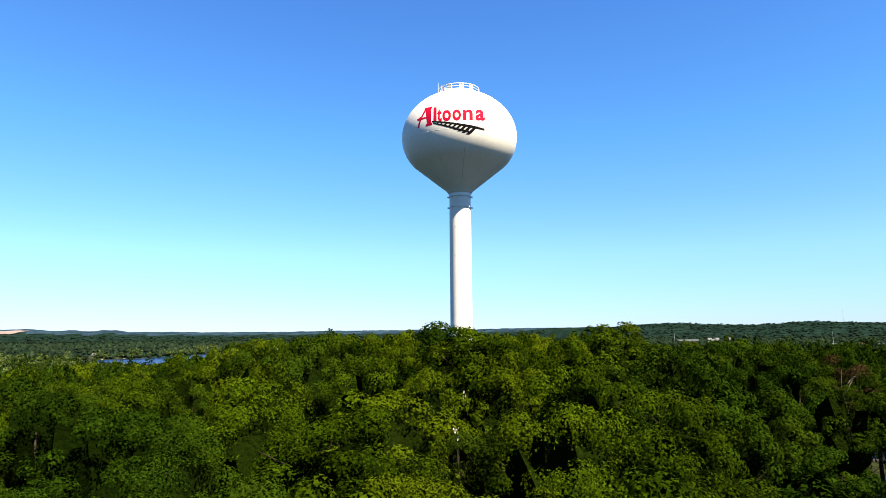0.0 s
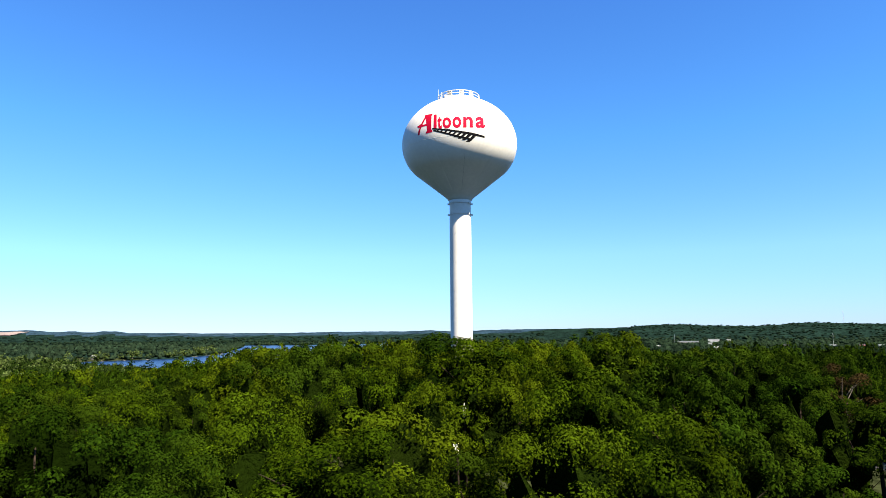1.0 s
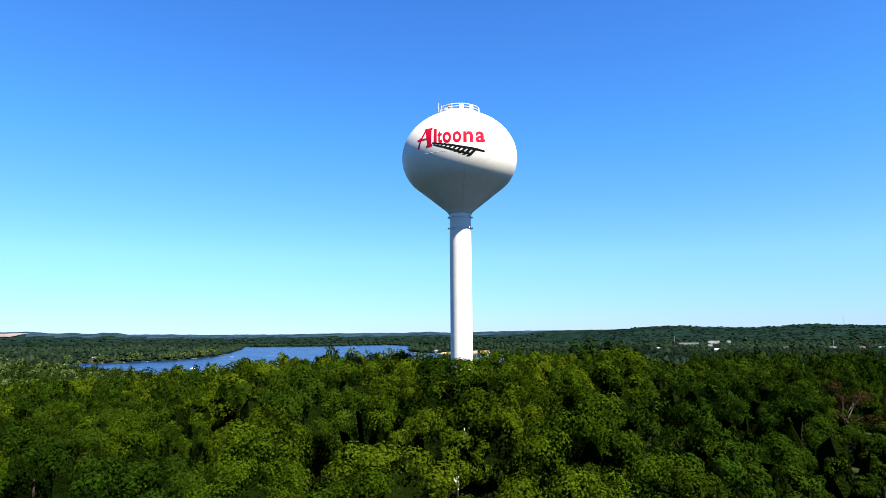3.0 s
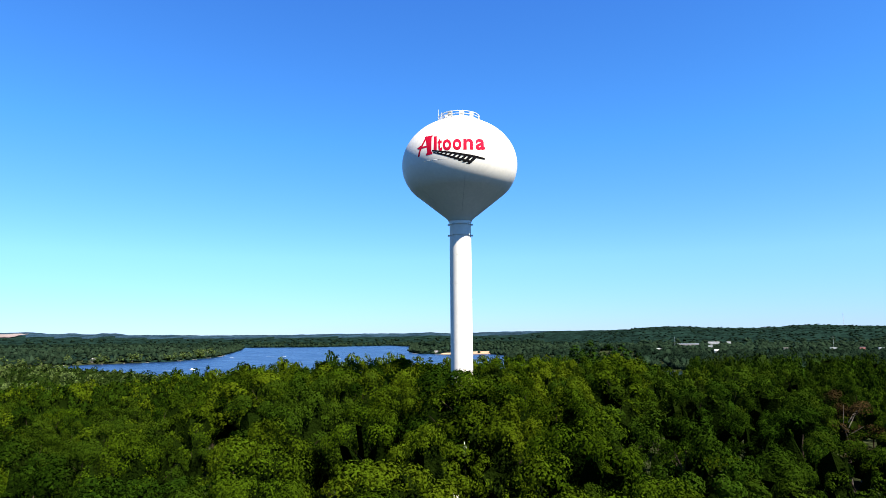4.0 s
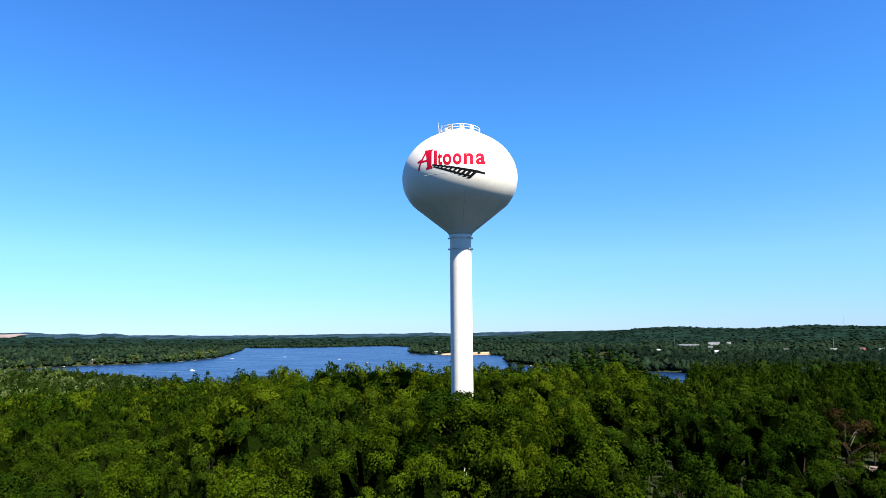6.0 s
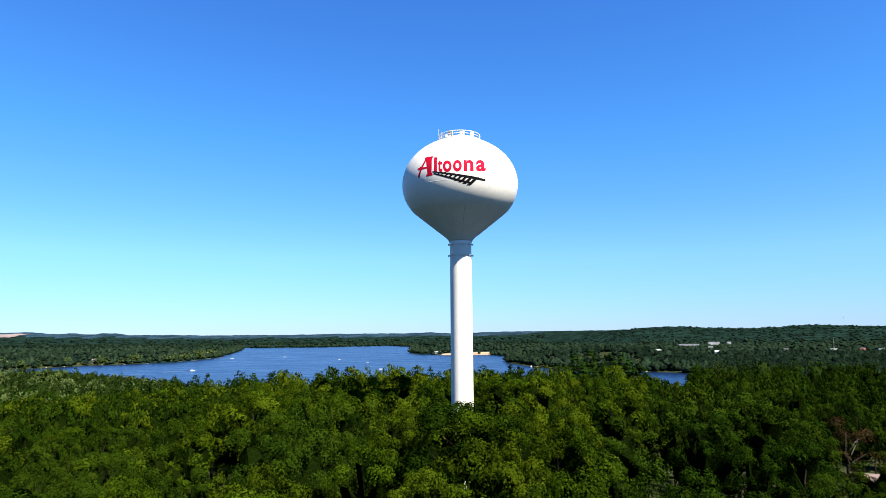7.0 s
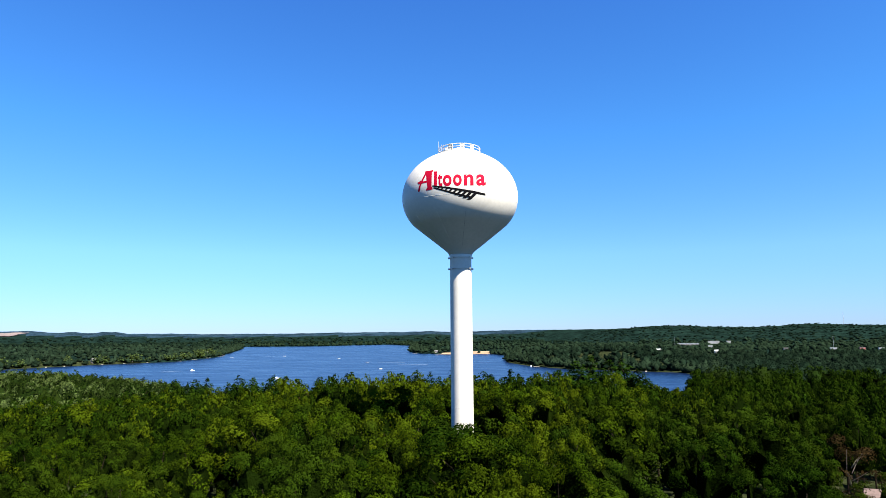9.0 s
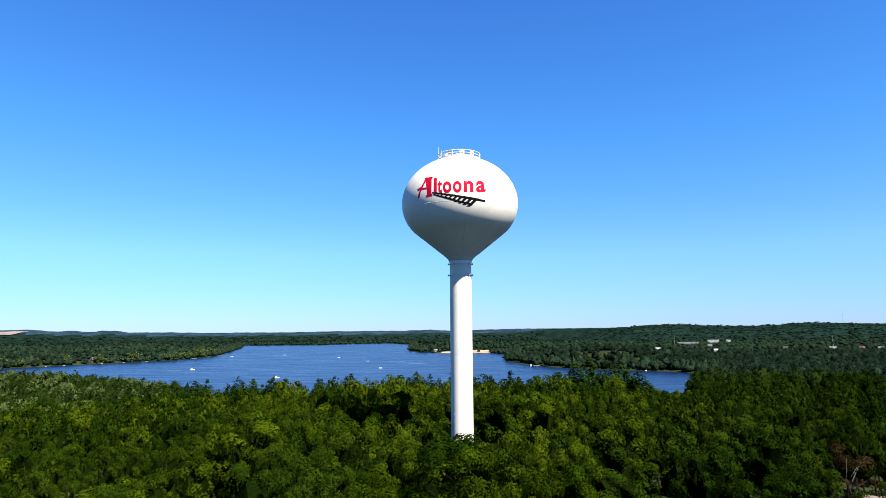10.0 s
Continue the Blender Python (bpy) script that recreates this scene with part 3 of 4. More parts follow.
OAK = "tall leafy green oak with a rounded crown in dense woodland"
DARK = "oak with a dense rounded crown and shade put into its leaf colour"
KINDS = {}
for band_, seed_, lobes_, count_, size_, limbs_ in (("near", 10, 65, 15000, 0.062, 6), ("mid", 30, 50, 6600, 0.092, 5), ("back", 50, 40, 2700, 0.138, 3)):
    for i_ in range(3):
        KINDS.setdefault(band_ + "_oak", []).append(
            tree_kind("tree", crown_mesh(seed_ + i_, 3.3, 4.8, 12.6, lobes_, count_, size_, LEAF), trunk_mesh(seed_ + i_, 10.5, 0.18, limbs_), OAK, "oaks of the woodland"))
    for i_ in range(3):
        KINDS.setdefault(band_ + "_shaded", []).append(
            tree_kind("tree", crown_mesh(seed_ + 5 + i_, 3.2, 4.6, 12.6, lobes_ + 4, count_, size_, SHADED_OAK), trunk_mesh(seed_ + 5 + i_, 10.5, 0.18, limbs_), DARK, "maples of the woodland"))
used = set()


def plant(kinds, x, y, top, rnd, width=1.0):
    src = rnd.choice(kinds)
    g = float(land(x, y))
    s = (top - g) / 12.5
    m = pose(x, y, g, 0, 0, rnd.uniform(0, 360)) @ Matrix.Diagonal((s ** 0.5 * width, s ** 0.5 * width, s, 1))
    if src.name not in used:
        used.add(src.name)
        src.matrix_basis = m
        return src
    ob = copy_thing(src, Matrix())
    ob.matrix_basis = m
    return ob


rnd = random.Random(7)
HEROES = [(2.0, 60.5, 15.4, 1.0), (2.4, 65.0, 14.6, 1.1), (2.3, 70.0, 13.8, 1.1), (1.4, 53.0, 17.0, 1.3), (1.9, 56.5, 16.9, 1.2), (0.4, 57.5, 15.7, 1.1), (3.9, 55.5, 15.6, 1.0), (3.0, 49.0, 14.6, 1.0), (2.8, 52.0, 16.6, 1.1), (-26, 84, 15.5, 1.2), (-22, 75, 15.3, 1.2), (-31, 91, 15.0, 1.1), (-6, 104, 15.9, 1.2), (-10.5, 107, 15.8, 1.2), (1.5, 108, 15.2, 1.2), (10, 105, 16.0, 1.2), (16, 103, 15.8, 1.1), (-15.5, 79, 15.8, 1.1), (-18.5, 90, 15.6, 1.1), (17.6, 65.0, 17.0, 1.0), (-9.2, 71.0, 15.8, 1.1), (37.0, 81.0, 15.0, 1.2), (16.6, 59.3, 14.7, 1.15),
          (-3.0, 34.7, 13.1, 1.2), (-4.6, 27.0, 12.9, 1.3), (-16.0, 37.0, 11.9, 1.1), (9.8, 51.8, 13.1, 1.1), (-4.2, 54.0, 13.3, 1.1),
          (-32.0, 62.0, 11.6, 1.2), (-16.6, 65.0, 13.1, 1.15), (18.2, 44.2, 11.8, 1.1), (-36.6, 101.0, 13.2, 1.2), (41.5, 61.0, 11.2, 1.1)]
planted = []


def clear(x, y, gap):
    return all((x - a) ** 2 + (y - b) ** 2 > gap * gap for a, b in planted) and (x - TX) ** 2 + (y - TY) ** 2 > 36


# the mown lot round the tower's foot and a few gaps in the wood: centre and half-widths
GAPS = [(4, 90, 18, 12), (-20, 58, 4.5, 4.5), (20, 52, 4.5, 4.5), (27, 88, 6, 6), (-41, 75, 5, 6), (33, 70, 4.5, 5)]


def in_gap(x, y):
    return any(((x - a) / c) ** 2 + ((y - b) / d) ** 2 < 1 for a, b, c, d in GAPS)


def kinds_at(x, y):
    """The trees that grow at a place: mostly oaks on the rise before the tower, more shade-darkened ones to both sides.
    """
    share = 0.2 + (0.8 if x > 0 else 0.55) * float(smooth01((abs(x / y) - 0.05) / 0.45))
    return KINDS[("near" if y < 33 else "mid" if y < 62 else "back") + ("_shaded" if rnd.random() < share else "_oak")]


def ceiling_of(x, y):
    """The height that the canopy keeps under, by bearing."""
    return 16 + y * np.interp(x / y, [-0.72, -0.45, -0.40, -0.32, -0.17, 0.0, 0.2, 0.27, 0.33, 0.40, 0.55, 0.72],
                              [-0.056, -0.055, -0.032, -0.013, 0.004, 0.008, 0.001, 0.012, -0.002, -0.003, -0.013, -0.024])


for x_, y_, top_, w_ in HEROES:
    plant(kinds_at(x_, y_), x_, y_, top_, rnd, w_)
    planted.append((x_, y_))
DEAD = (43.5, 68.5)
planted.append(DEAD)
planted += [(1.5, 46.0), (0.75, 34.5)]
cells = []
yy = 11.0
while yy < 112:
    half = yy * 0.80 + 7
    nx = int(2 * half / 5.5) + 1
    for i_ in range(nx):
        cells.append((-half + 2 * half * (i_ + 0.5) / nx + rnd.uniform(-1.5, 1.5), yy + rnd.uniform(-1.5, 1.5)))
    yy += 5.3
for x_, y_ in cells:
    if in_gap(x_, y_) or rnd.random() < 0.05 or not clear(x_, y_, 2.7) or (x_ > 0.60 * y_ and 58 < y_ < 90):
        continue
    g_ = float(land(x_, y_))
    tall_ = rnd.choice((14.6, 14.0, 13.0, 12.0, 10.5, 8.6))
    big_ = tall_ > 11.2
    top_ = min(g_ + tall_ + rnd.gauss(0, 0.6), ceiling_of(x_, y_) - rnd.uniform(0, 1.2))
    if 42 < y_ < 108 and -0.34 < x_ / y_ < 0.30 and rnd.random() < 0.6:
        top_ = ceiling_of(x_, y_) - rnd.uniform(0, 0.9)
    if y_ < 24:
        top_ = min(top_, 16 - 0.21 * y_)
    if abs(x_ - TX * y_ / TY) < 4.5 and 40 < y_ < TY + 6:
        top_ = min(top_, 25.2 - 14.2 * y_ / TY)
    plant(kinds_at(x_, y_), x_, y_, top_, rnd, (0.12 if y_ < 40 else 0) + rnd.uniform(0.68, 0.92) if big_ else (0.15 if y_ < 40 else 0) + rnd.uniform(0.55, 0.75))
    planted.append((x_, y_))

# one dying tree, brown, with a pale bare stem
dead = thing("tree", *DEAD, float(land(*DEAD)), label="dying tree with sparse brown leaves and pale bare branches", category="tree")
part("trunk", trunk_mesh(77, 10.8, 0.10, 16, PALEBARK), None, dead, "pale bare trunk and branches")
part("crown", crown_mesh(78, 2.9, 3.5, 11.6, 36, 4200, 0.10, DRY, False), None, dead)

brown = thing("tree", -33, 150, float(land(-33, 150)), label="thin brown tree losing its leaves among green crowns", category="tree")
part("trunk", trunk_mesh(79, 10.8, 0.10, 14, PALEBARK), None, brown, "pale bare trunk and branches")
part("crown", crown_mesh(80, 3.2, 4.5, 11.6, 30, 2600, 0.14, DRY, False), None, brown)


def build_snag(x, y, top, seed):
    """A dead stem whose bleached, peeling tip stands out of the leaves."""
    g = float(land(x, y))
    snag = thing("dead_tree", x, y, g, label="dead tree with bleached white peeling branch tips", category="tree")
    r = random.Random(seed)
    h = top - g
    part("trunk", tube(bmesh.new(), [(0, 0, -0.5), (0.1, 0.05, h * 0.5), (-0.05, 0, h * 0.9)], [0.12, 0.09, 0.05], 7), BARK, snag)
    for k in range(4):
        a = r.uniform(0, 6.28)
        base = Vector((-0.03, 0, h * r.uniform(0.86, 0.9)))
        tip = base + Vector((math.cos(a) * r.uniform(0.1, 0.35), math.sin(a) * r.uniform(0.1, 0.35), h * 0.1 * r.uniform(0.5, 1)))
        mid = base.lerp(tip, 0.5) + Vector((r.uniform(-0.1, 0.1), r.uniform(-0.1, 0.1), 0))
        part("branch", tube(bmesh.new(), [base, mid, tip], [0.05, 0.06, 0.02], 6), BLEACHED, snag, "bleached white branch")


build_snag(1.52, 47.4, 12.0, 3)
build_snag(0.75, 36.0, 11.2, 5)

# pines along the edge of the bluff
PINES = [tree_kind("pine_tree", pine_mesh(90 + i_, 14, 3.6, 2700, 0.33), trunk_mesh(60 + i_, 13.5, 0.2, 0),
                   "dark green pine with tufted branches at the wood's edge", "pines on the bluff") for i_ in range(4)]
for i_ in range(66):
    f_ = (i_ + 0.5) / 66
    tan_ = -0.50 + 0.95 * f_ + rnd.uniform(-0.008, 0.008)
    d_ = 205 + 22 * math.sin(i_ * 2.1) + (14 if abs(tan_) > 0.3 else -14) + rnd.uniform(-10, 10)
    if tan_ > 0.29 and i_ >= 4:
        continue
    x_, y_ = tan_ * d_, d_
    src_ = PINES[i_ % 4]
    g_ = float(land(x_, y_))
    s_ = rnd.uniform(0.85, 1.15)
    m_ = pose(x_, y_, g_, 0, 0, rnd.uniform(0, 360)) @ Matrix.Diagonal((s_ * 1.1, s_ * 1.1, s_, 1))
    if i_ < 4:
        src_.matrix_basis = m_
    else:
        copy_thing(src_, Matrix()).matrix_basis = m_
for x_, y_, s_ in ((38, 180, 1.3), (43, 184, 1.42), (47, 179, 1.35), (52, 184, 1.38), (56, 181, 1.2), (34, 186, 1.1), (60, 186, 1.0), (13, 168, 0.95), (18, 172, 0.95), (23, 166, 1.0), (29, 171, 1.0), (-4, 166, 0.8), (-9, 170, 0.8), (-14, 165, 0.8), (-19, 172, 0.85)):
    copy_thing(PINES[int(x_) % 4], Matrix()).matrix_basis = pose(x_, y_, float(land(x_, y_)), 0, 0, x_ * 7) @ Matrix.Diagonal((s_ * 1.45, s_ * 1.45, s_, 1))


# the woods further off
def woods(name, spots, protos, mat, label):
    """One mesh of many trees: spots are x, y, height, width, turn."""
    allv, allf, start = [], [], 0
    g = land(np.array([s[0] for s in spots]), np.array([s[1] for s in spots]))
    for k, (x, y, h, w, turn) in enumerate(spots):
        p, f, _ = protos[k % len(protos)]
        c, s = math.cos(turn), math.sin(turn)
        q = p * np.array([w, w, h])
        allv.append(np.stack([q[:, 0] * c - q[:, 1] * s + x, q[:, 0] * s + q[:, 1] * c + y, q[:, 2] + g[k]], -1))
        allf.append(f + start)
        start += len(p)
    faces = np.concatenate(allf)
    me = mesh_of(name, np.concatenate(allv), faces, mat, True)
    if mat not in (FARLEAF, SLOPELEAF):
        me.materials.append(INNER_SHADE)
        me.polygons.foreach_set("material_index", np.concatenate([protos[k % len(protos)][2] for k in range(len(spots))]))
    tagged(new(name, me), label, "woods", kind="stuff")


def proto(seed, count, size, lobes=16, level=3, z0=0.2, shrink=0.93):
    """A crown one unit high: its body and loose leaves on it, all in triangles."""
    rng = np.random.default_rng(seed)
    c, r, mass, mid = crown_points(rng, 0.42, z0, 1.0, lobes)
    q = leaves(rng, c, r, mass, count, size, 0.8, sides=3)
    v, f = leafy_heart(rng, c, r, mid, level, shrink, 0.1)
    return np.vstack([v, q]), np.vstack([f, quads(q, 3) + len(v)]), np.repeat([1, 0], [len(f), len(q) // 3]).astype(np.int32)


for i_ in range(34):
    tan_ = -0.44 + 0.70 * (i_ + 0.5) / 34 + rnd.uniform(-0.01, 0.01)
    d_ = 226 + rnd.uniform(-7, 9)
    s_ = rnd.uniform(0.9, 1.2)
    copy_thing(PINES[i_ % 4], Matrix()).matrix_basis = pose(tan_ * d_, d_, float(land(tan_ * d_, d_)), 0, 0, i_ * 47) @ Matrix.Diagonal((s_ * 1.2, s_ * 1.2, s_, 1))

rg = np.random.default_rng(5)
spots_, dark_, slope_, pale_ = [], [], [], []
yy = 114.0
while yy < 480:
    step = 6.7 if yy < 240 else 8.5
    half = yy * 0.80
    for i_ in range(int(2 * half / step)):
        x, y = -half + step * (i_ + rg.uniform(0.1, 0.9)), yy + rg.uniform(-2.5, 2.5)
        r = math.hypot(x, y)
        if r < 245:
            h = min(rg.choice([8.0, 10.5, 12.5, 14.2]) + rg.uniform(-1, 1) - (4.5 if r > 178 and -0.43 < x / y < 0.29 else 0), ceiling_of(x, y) - float(land(x, y)))
            if 0.295 < x / y < 0.385:
                h = min(h, 25.0 - 0.093 * r - float(land(x, y)))
            tall_ = max(h, 5.0)
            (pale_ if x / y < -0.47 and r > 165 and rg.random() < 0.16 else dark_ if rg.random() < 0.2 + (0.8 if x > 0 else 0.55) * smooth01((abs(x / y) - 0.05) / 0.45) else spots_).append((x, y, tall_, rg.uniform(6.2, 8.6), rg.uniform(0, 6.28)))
        elif (x / y < -0.42 and r < 520) or (x / y > 0.395 and r < 430):
            h = rg.uniform(8.5, 15)
            if x / y < -0.38:
                h = max(5.0, min(h, 16 + y * float(np.interp(x / y, [-0.66, -0.60, -0.55, -0.505, -0.44], [-0.033, -0.035, -0.042, -0.047, -0.053])) - float(land(x, y))))
            (pale_ if x < 0 and rg.random() < 0.3 else slope_).append((x, y, h, rg.uniform(7.5, 11), rg.uniform(0, 6.28)))
    yy += step
woods("woodland", spots_, [proto(200 + k, 680, 0.027, 35, 2, 0.40, 0.82) for k in range(8)], LEAF, "dense green woodland canopy sloping down to the lake")
woods("dark_woodland", dark_, [proto(210 + k, 680, 0.027, 35, 2, 0.40, 0.82) for k in range(8)], SHADED_OAK, "woodland canopy with shade put into its green, sloping down to the lake")
woods("woodland_slope", slope_, [proto(230 + k, 180, 0.040, 36, 2, 0.35, 0.95) for k in range(8)], SLOPELEAF, "dense green woodland canopy falling away to the shore")

woods("pale_woodland", pale_, [proto(250 + k, 500, 0.031, 36, 2, 0.4, 0.84) for k in range(4)], PALE, "lighter green trees among the dark woodland above the lake")

TOWN = [(565, 1300), (990, 2300), (1037, 2300), (775, 2000), (931, 1500), (1000, 1500), (817, 1500), (1040, 1500), (722, 1700), (478, 1400)]
spots_, tries = [], 0
while len(spots_) < 5600 and tries < 60000:
    tries += 1
    r = 560 * math.exp(rg.random() * math.log(2650 / 560))
    tan = rg.uniform(-0.76, 0.76)
    y = r
    x = tan * y
    if lake_distance(np.array([x]), np.array([y]))[0] < 5:
        continue
    k = min(1.5, max(1.0, r / 1300))
    hide = any(abs(tan - bx / by) < 0.012 and by - 260 < y < by + 25 for bx, by in TOWN)
    spots_.append((x, y, rg.uniform(9, 16) * (0.7 if hide else 1), rg.uniform(13, 21) * k, rg.uniform(0, 6.28)))
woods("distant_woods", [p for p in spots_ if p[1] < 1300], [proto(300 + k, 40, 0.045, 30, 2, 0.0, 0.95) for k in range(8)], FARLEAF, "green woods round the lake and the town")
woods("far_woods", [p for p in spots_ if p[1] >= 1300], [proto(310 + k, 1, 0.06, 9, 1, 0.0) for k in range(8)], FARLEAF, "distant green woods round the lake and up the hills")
far_ = []
while len(far_) < 1400:
    y, tan = rg.uniform(2500, 4050), rg.uniform(-0.76, 0.16)
    if lake_distance(np.array([tan * y]), np.array([y]))[0] > 5:
        far_.append((tan * y, y, rg.uniform(9, 16), rg.uniform(24, 38), rg.uniform(0, 6.28)))
while len(far_) < 2900:
    y, tan = rg.uniform(2400, 3330), rg.uniform(0.10, 0.76)
    far_.append((tan * y, y, rg.uniform(4, 7), rg.uniform(15, 27), rg.uniform(0, 6.28)))
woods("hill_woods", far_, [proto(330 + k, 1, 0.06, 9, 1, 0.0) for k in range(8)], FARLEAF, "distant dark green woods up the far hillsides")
# the wooded shore, tree by tree along the water's edge
spots_, light_ = [], []
for a_, b_ in zip(SHORE, np.roll(SHORE, -1, 0)):
    ln = float(np.hypot(*(b_ - a_)))
    if min(a_[1], b_[1]) < 640 and max(a_[1], b_[1]) < 860:
        continue
    for k in range(int(ln / 5.5)):
        p = a_ + (b_ - a_) * rg.random()
        nrm_ = np.array([(b_ - a_)[1], -(b_ - a_)[0]]) / ln
        off = rg.uniform(2, 30)
        for sgn in (1, -1):
            q = p + nrm_ * off * sgn
            if lake_distance(q[None, 0], q[None, 1])[0] > 1.5 and not (-15 < q[0] < 130 and 1735 < q[1] < 1800):
                (light_ if rg.random() < 0.4 and q[1] < 1750 and q[0] < -300 else spots_).append((q[0], q[1], rg.uniform(9, 19), rg.uniform(12, 21), rg.uniform(0, 6.28)))
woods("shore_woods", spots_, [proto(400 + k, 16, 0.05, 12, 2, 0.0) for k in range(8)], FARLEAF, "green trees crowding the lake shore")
woods("pale_shore_woods", light_, [proto(420 + k, 110, 0.075, 12, 2, 0.0, 0.6) for k in range(4)], PALE, "light green willows along the lake shore")


# ---- on and round the lake ----
def build_boat(x, y, turn, length, cabin, label):
    boat = thing("boat", x, y, LAKE_Z, turn, label, "boat", "boats on the lake")
    bm = bmesh.new()
    rows = []
    for f, w, low in ((-0.5, 0.36, -0.3), (-0.2, 0.40, -0.4), (0.15, 0.38, -0.4), (0.38, 0.22, -0.3), (0.5, 0.03, 0.2)):
        rows.append([bm.verts.new((f * length, s * w * length * 0.42, z)) for s, z in ((-1, 1.0), (-0.7, low), (0.7, low), (1, 1.0))])
    for a, b in zip(rows, rows[1:]):
        for k in range(4):
            bm.faces.new((a[k], a[(k + 1) % 4], b[(k + 1) % 4], b[k]))
    bm.faces.new(rows[0]), bm.faces.new(rows[-1])
    part("hull", bm, HULL, boat)
    if cabin:
        bm = box(bmesh.new(), -0.25 * length, 0.1 * length, -0.13 * length, 0.13 * length, 0.98, 2.3)
        bmesh.ops.bevel(bm, geom=list(bm.edges), offset=0.15, segments=2, affect="EDGES")
        part("cabin", bm, HULL, boat)
        part("windscreen", box(bmesh.new(), 0.08 * length, 0.115 * length, -0.11 * length, 0.11 * length, 1.35, 2.1), GLASS, boat)
    part("outboard", box(bmesh.new(), -0.55 * length, -0.49 * length, -0.25, 0.25, 0.2, 1.4), BLACK, boat)


def build_wake(x, y, turn, length, width):
    bm = bmesh.new()
    rnd_ = random.Random(int(x))
    left, right = [], []
    for k in range(15):
        f = k / 14
        w = width * (0.15 + 0.85 * f) * rnd_.uniform(0.6, 1.0)
        left.append(bm.verts.new((-f * length, w / 2, 0.0)))
        right.append(bm.verts.new((-f * length, -w / 2 * rnd_.uniform(0.5, 1), 0.0)))
    for k in range(14):
        bm.faces.new((left[k], left[k + 1], right[k + 1], right[k]))
    me = bpy.data.meshes.new("wake")
    bm.to_mesh(me)
    bm.free()
    me.materials.append(FOAM)
    ob = new("wake", me)
    ob.matrix_basis = pose(x, y, LAKE_Z + 0.12, 0, 0, turn)
    tagged(ob, "thin white foam trail on blue water", "wake", kind="stuff")


for x_, y_, turn_, ln_, cab_, lab_ in (
        (-418, 1047, 20, 7.5, True, "white cabin boat under way on the lake"), (-225, 849, 10, 7.5, True, "white pontoon boat lying on the lake"),
        (-106, 1054, 30, 6.5, False, "small white open boat on the lake"), (-430, 1695, 0, 8.0, False, "white speedboat trailing foam on the lake"),
        (-541, 1604, 5, 8.0, False, "white speedboat trailing foam on the lake"), (-158, 1299, 170, 7.0, False, "white speedboat trailing foam on the lake"),
        (151, 1090, 80, 9.0, True, "white boat moored under the wooded shore"), (-250, 1500, 5, 6.0, False, "small white open boat on the lake")):
    build_boat(x_, y_, turn_, ln_, cab_, lab_)
for x_, y_, turn_, ln_, w_ in ((-436, 1695, 0, 45, 5), (-547, 1604, 5, 38, 5), (-150, 1299, 170, 70, 7), (-424, 1044, 40, 40, 8), (-90, 1200, 172, 60, 6)):
    build_wake(x_, y_, turn_, ln_, w_)


def build_dock(x, y, turn, length):
    dock = thing("dock", x, y, LAKE_Z, turn, "weathered timber dock on posts in the water", "dock", "docks along the shore")
    for k in range(int(length / 1.5)):
        part("plank", box(bmesh.new(), k * 1.5, k * 1.5 + 1.42, -1.1, 1.1, 0.75, 0.9), TIMBER, dock)
    for k in range(0, int(length) + 1, 4):
        part("post", tube(bmesh.new(), [(k + 0.1, 0.9, -3), (k + 0.1, 0.9, 1.3)], 0.14, 6), TIMBER, dock)


def build_house(name, x, y, w, d, h, ridge, turn, wall, roof, label, floors=2, bays=4, lift=0.0):
    z = float(land(x, y)) + lift
    house = thing(name, x, y, z, turn, label, "house" if ridge > 1 else "building")
    part("wall", box(bmesh.new(), -w / 2, w / 2, -d / 2, d / 2, -3 - lift, h), wall, house)
    bm = bmesh.new()
    e = 0.5
    if ridge > 1:
        a = [bm.verts.new(p) for p in ((-w / 2 - e, -d / 2 - e, h - 0.2), (w / 2 + e, -d / 2 - e, h - 0.2), (w / 2 + e, d / 2 + e, h - 0.2),
                                       (-w / 2 - e, d / 2 + e, h - 0.2), (-w / 2 - e, 0, h + ridge), (w / 2 + e, 0, h + ridge))]
        for f in ((0, 1, 5, 4), (2, 3, 4, 5), (0, 4, 3), (1, 2, 5), (0, 3, 2, 1)):
            bm.faces.new([a[k] for k in f])
    else:
        box(bm, -w / 2 - 0.3, w / 2 + 0.3, -d / 2 - 0.3, d / 2 + 0.3, h + 0.004, h + ridge)
    part("roof", bm, roof, house)
    for fl in range(floors):
        for k in range(bays):
            cx, cz = -w / 2 + w * (k + 0.5) / bays, h * (fl + 0.55) / floors
            win = part("window", box(bmesh.new(), cx - 0.7, cx + 0.7, -d / 2 - 0.08, -d / 2 + 0.05, cz - 0.8, cz + 0.8), SIDING, house)
            part("pane", box(bmesh.new(), cx - 0.58, cx + 0.58, -d / 2 - 0.1, -d / 2 - 0.02, cz - 0.68, cz + 0.68), GLASS, win)
    return house


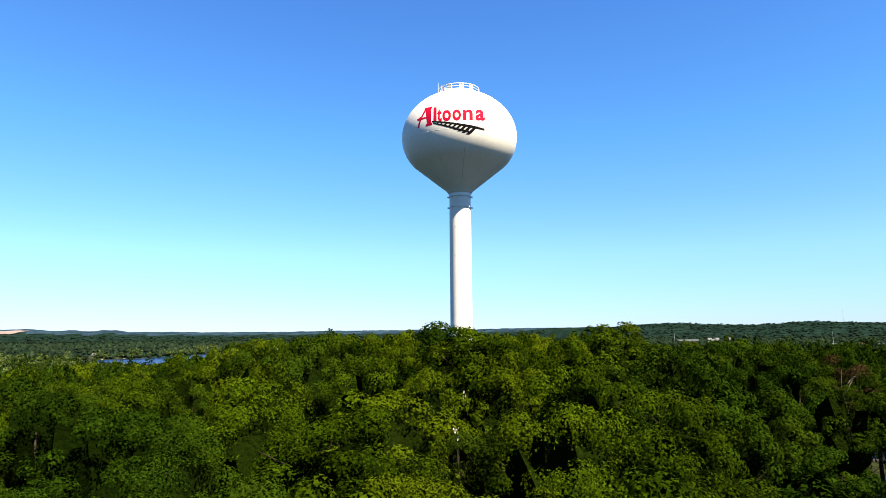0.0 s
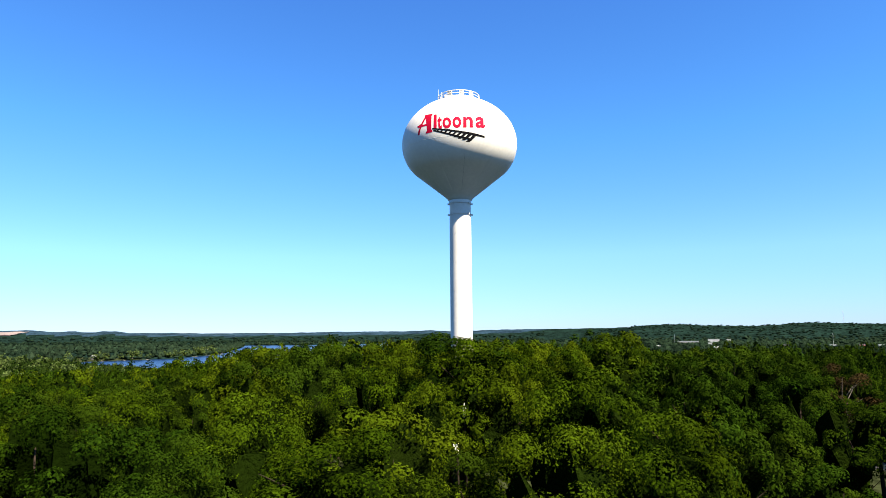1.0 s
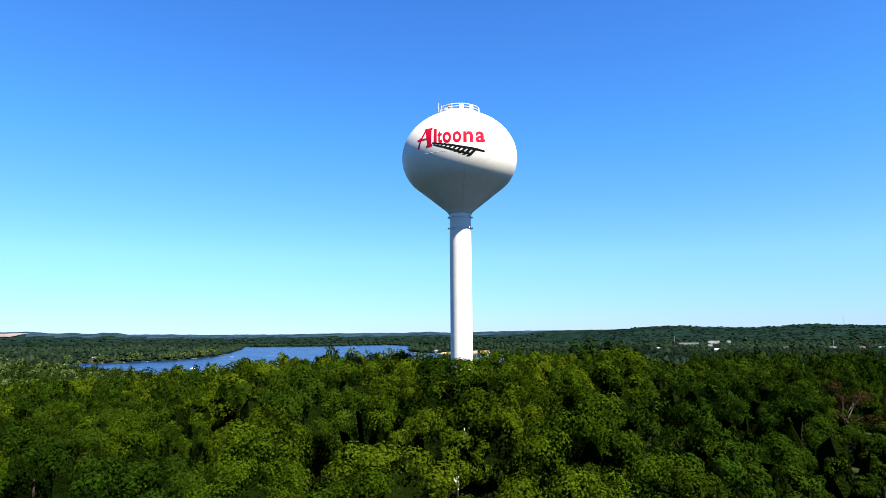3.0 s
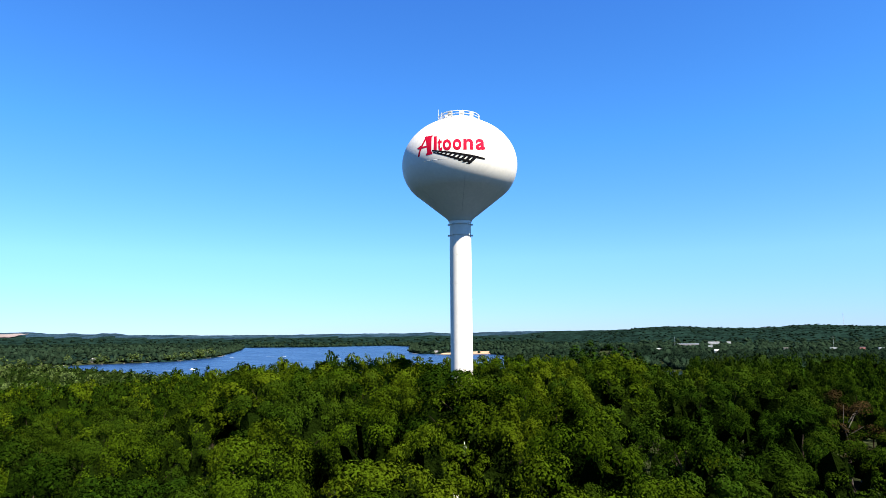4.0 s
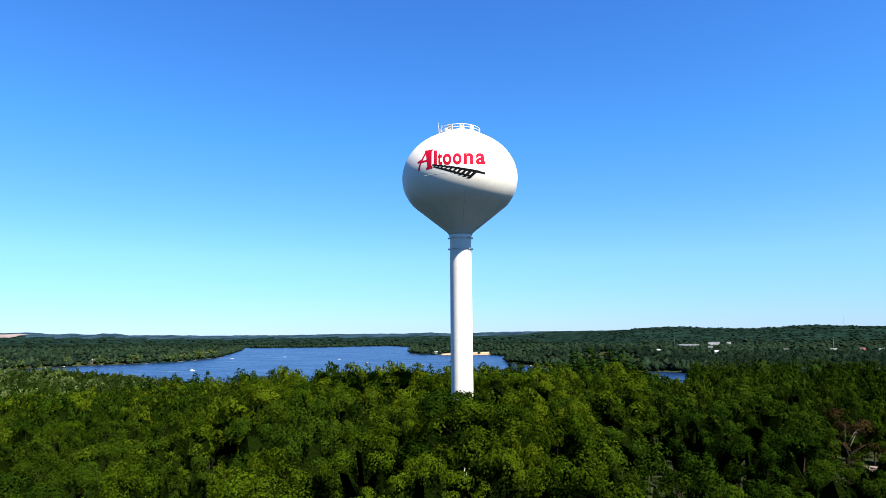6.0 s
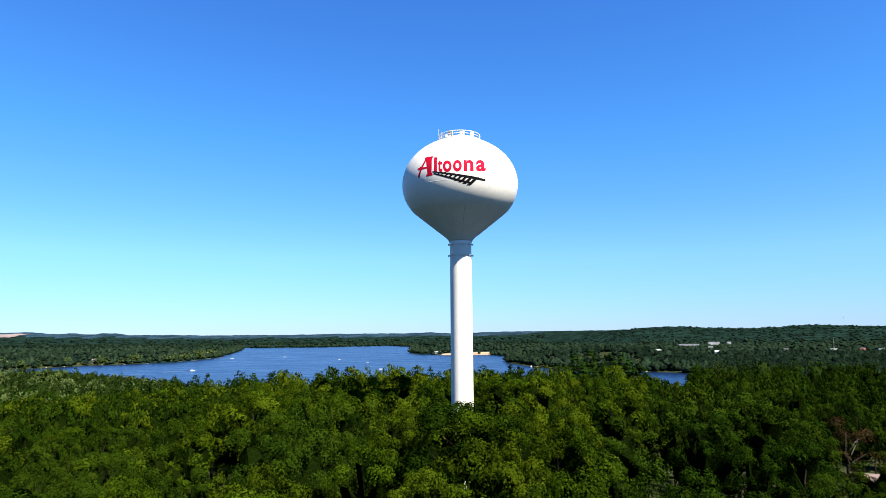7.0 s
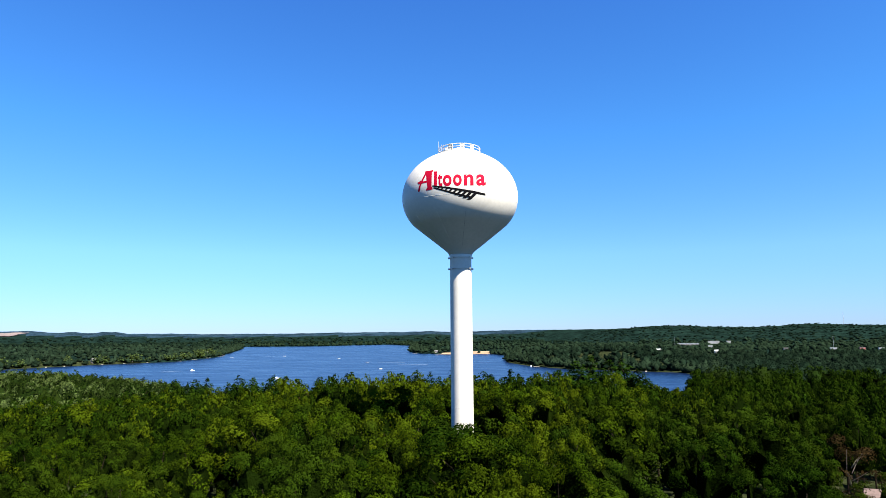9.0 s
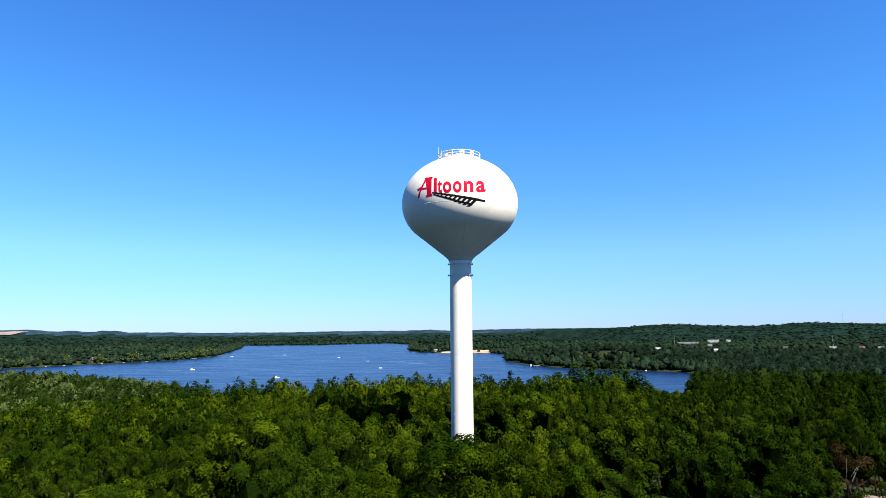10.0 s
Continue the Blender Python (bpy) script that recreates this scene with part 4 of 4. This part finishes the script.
build_house("house", -722, 1296, 8, 8, 5, 4.5, 62, SIDING, ROOF, "tall pale gabled house among trees on the lake shore", 2, 2)
build_house("house", -668, 1352, 7, 7, 3.5, 2.5, 20, SIDING, ROOF, "pale house half hidden by shoreside trees", 2, 3)
build_house("house", -640, 1700, 12, 9, 6, 3, 10, SIDING, ROOF, "pale house half hidden by shoreside trees", 2, 3)
build_house("house", -22, 1812, 10, 8, 4, 2.5, 5, SIDING, ROOF, "low pale house behind the sandy beach", 1, 4)
for x_, y_, t_ in ((-752, 1190, -60), (-738, 1222, -55), (-700, 1285, -50), (-672, 1318, -50), (-640, 1352, -48), (-603, 1420, -10), (-602, 1500, 0),
                   (-606, 1600, 0), (-612, 1700, 10), (-640, 1800, 10), (-80, 1850, 200), (165, 1085, 210), (300, 935, 250)):
    build_dock(x_, y_, t_, 14)


def sheet(name, x0, x1, y0, y1, mat, label, category, over, turn=0.0, n=24):
    """A thin sheet of earth that follows the ground, with an uneven edge."""
    bm = bmesh.new()
    grid = []
    for j in range(n + 1):
        row = []
        for i in range(n + 1):
            u, v = i / n, j / n
            x, y = x0 + (x1 - x0) * u, y0 + (y1 - y0) * v
            x += (x1 - x0) * 0.05 * math.sin(v * 9) * (1 if i in (0, n) else 0)
            y += (y1 - y0) * 0.08 * math.sin(u * 11) * (1 if j in (0, n) else 0)
            row.append(bm.verts.new((x, y, max(float(land(x, y)), LAKE_Z - 0.5) + over)))
        grid.append(row)
    for a, b in zip(grid, grid[1:]):
        for k in range(n):
            bm.faces.new((a[k], a[k + 1], b[k + 1], b[k]))
    me = bpy.data.meshes.new(name)
    bm.to_mesh(me)
    bm.free()
    me.materials.append(mat)
    me.shade_smooth()
    tagged(new(name, me), label, category, kind="structure")


sheet("beach", -12, 132, 1738, 1785, SAND, "narrow sandy beach on the lake shore", "beach", 0.9)
sheet("quarry", -3140, -2850, 4120, 4290, QUARRY, "pinkish bare quarry slope on a far hill", "quarry", 4.0)

build_house("house", 59.5, 80, 12, 9, 2.8, 2.3, -24, SIDING, SHINGLE, "low house with pinkish shingle roof under dark trees", 1, 4)

# the town beyond the woods
build_house("town_house", 565, 1300, 9, 8, 7.5, 3, -10, METALROOF, METALROOF, "white gabled town house with pale roof above trees", 2, 4)
build_house("warehouse", 990, 2300, 38, 20, 12, 0.8, -18, METALROOF, METALROOF, "long white flat-roofed warehouse in the town", 1, 8)
build_house("warehouse", 1045, 2300, 14, 12, 12, 0.8, -18, METALROOF, METALROOF, "small white flat-roofed warehouse in the town", 1, 4)
build_house("warehouse", 775, 2000, 70, 20, 8, 0.8, -15, ROOF, STEEL, "long grey flat-roofed warehouse in the town", 1, 14)
build_house("shop", 931, 1500, 14, 9, 7, 0.7, -20, METALROOF, METALROOF, "white flat-roofed shop at the town's edge", 1, 6)
build_house("shop", 1000, 1500, 11, 9, 8, 0.7, -20, BRICK, ROOF, "red-walled flat-roofed shop at the town's edge", 1, 4)
build_house("shop", 1045, 1500, 11, 8, 7, 0.7, -20, METALROOF, METALROOF, "low white shop at the town's edge", 1, 5)
build_house("shop", 817, 1500, 10, 8, 7, 0.7, -20, SIDING, SIDING, "pale flat-roofed shop among trees", 1, 5)
build_house("shop", 722, 1700, 11, 8, 8, 0.7, -20, METALROOF, METALROOF, "white flat-roofed shop among trees", 1, 5)
build_house("house", 478, 1400, 11, 9, 7, 3, -10, SIDING, METALROOF, "pale-roofed house among distant trees", 2, 3)


def build_mast(x, y, h, w, label):
    z = float(land(x, y))
    mast = thing("radio_mast", x, y, z, 0, label, "mast")
    for k in range(3):
        a = 2 * math.pi * k / 3
        part("leg", tube(bmesh.new(), [(w * math.cos(a), w * math.sin(a), -3), (w * 0.5 * math.cos(a), w * 0.5 * math.sin(a), h)], 0.22 * w, 5), STEEL, mast)
    for k in range(12):
        q = w * (1 - 0.5 * k / 12)
        pts = [(q * math.cos(2 * math.pi * j / 3), q * math.sin(2 * math.pi * j / 3), h * (k + 0.5) / 12) for j in range(3)]
        part("brace", tube(bmesh.new(), pts, 0.12 * w, 4, True), STEEL, mast)


build_mast(2114, 3300, 65, 1.3, "tall thin steel radio mast on the hilltop")
build_mast(932, 1500, 34, 0.3, "thin steel mast in the town")
build_mast(700, 1900, 30, 0.3, "thin steel mast in the town")
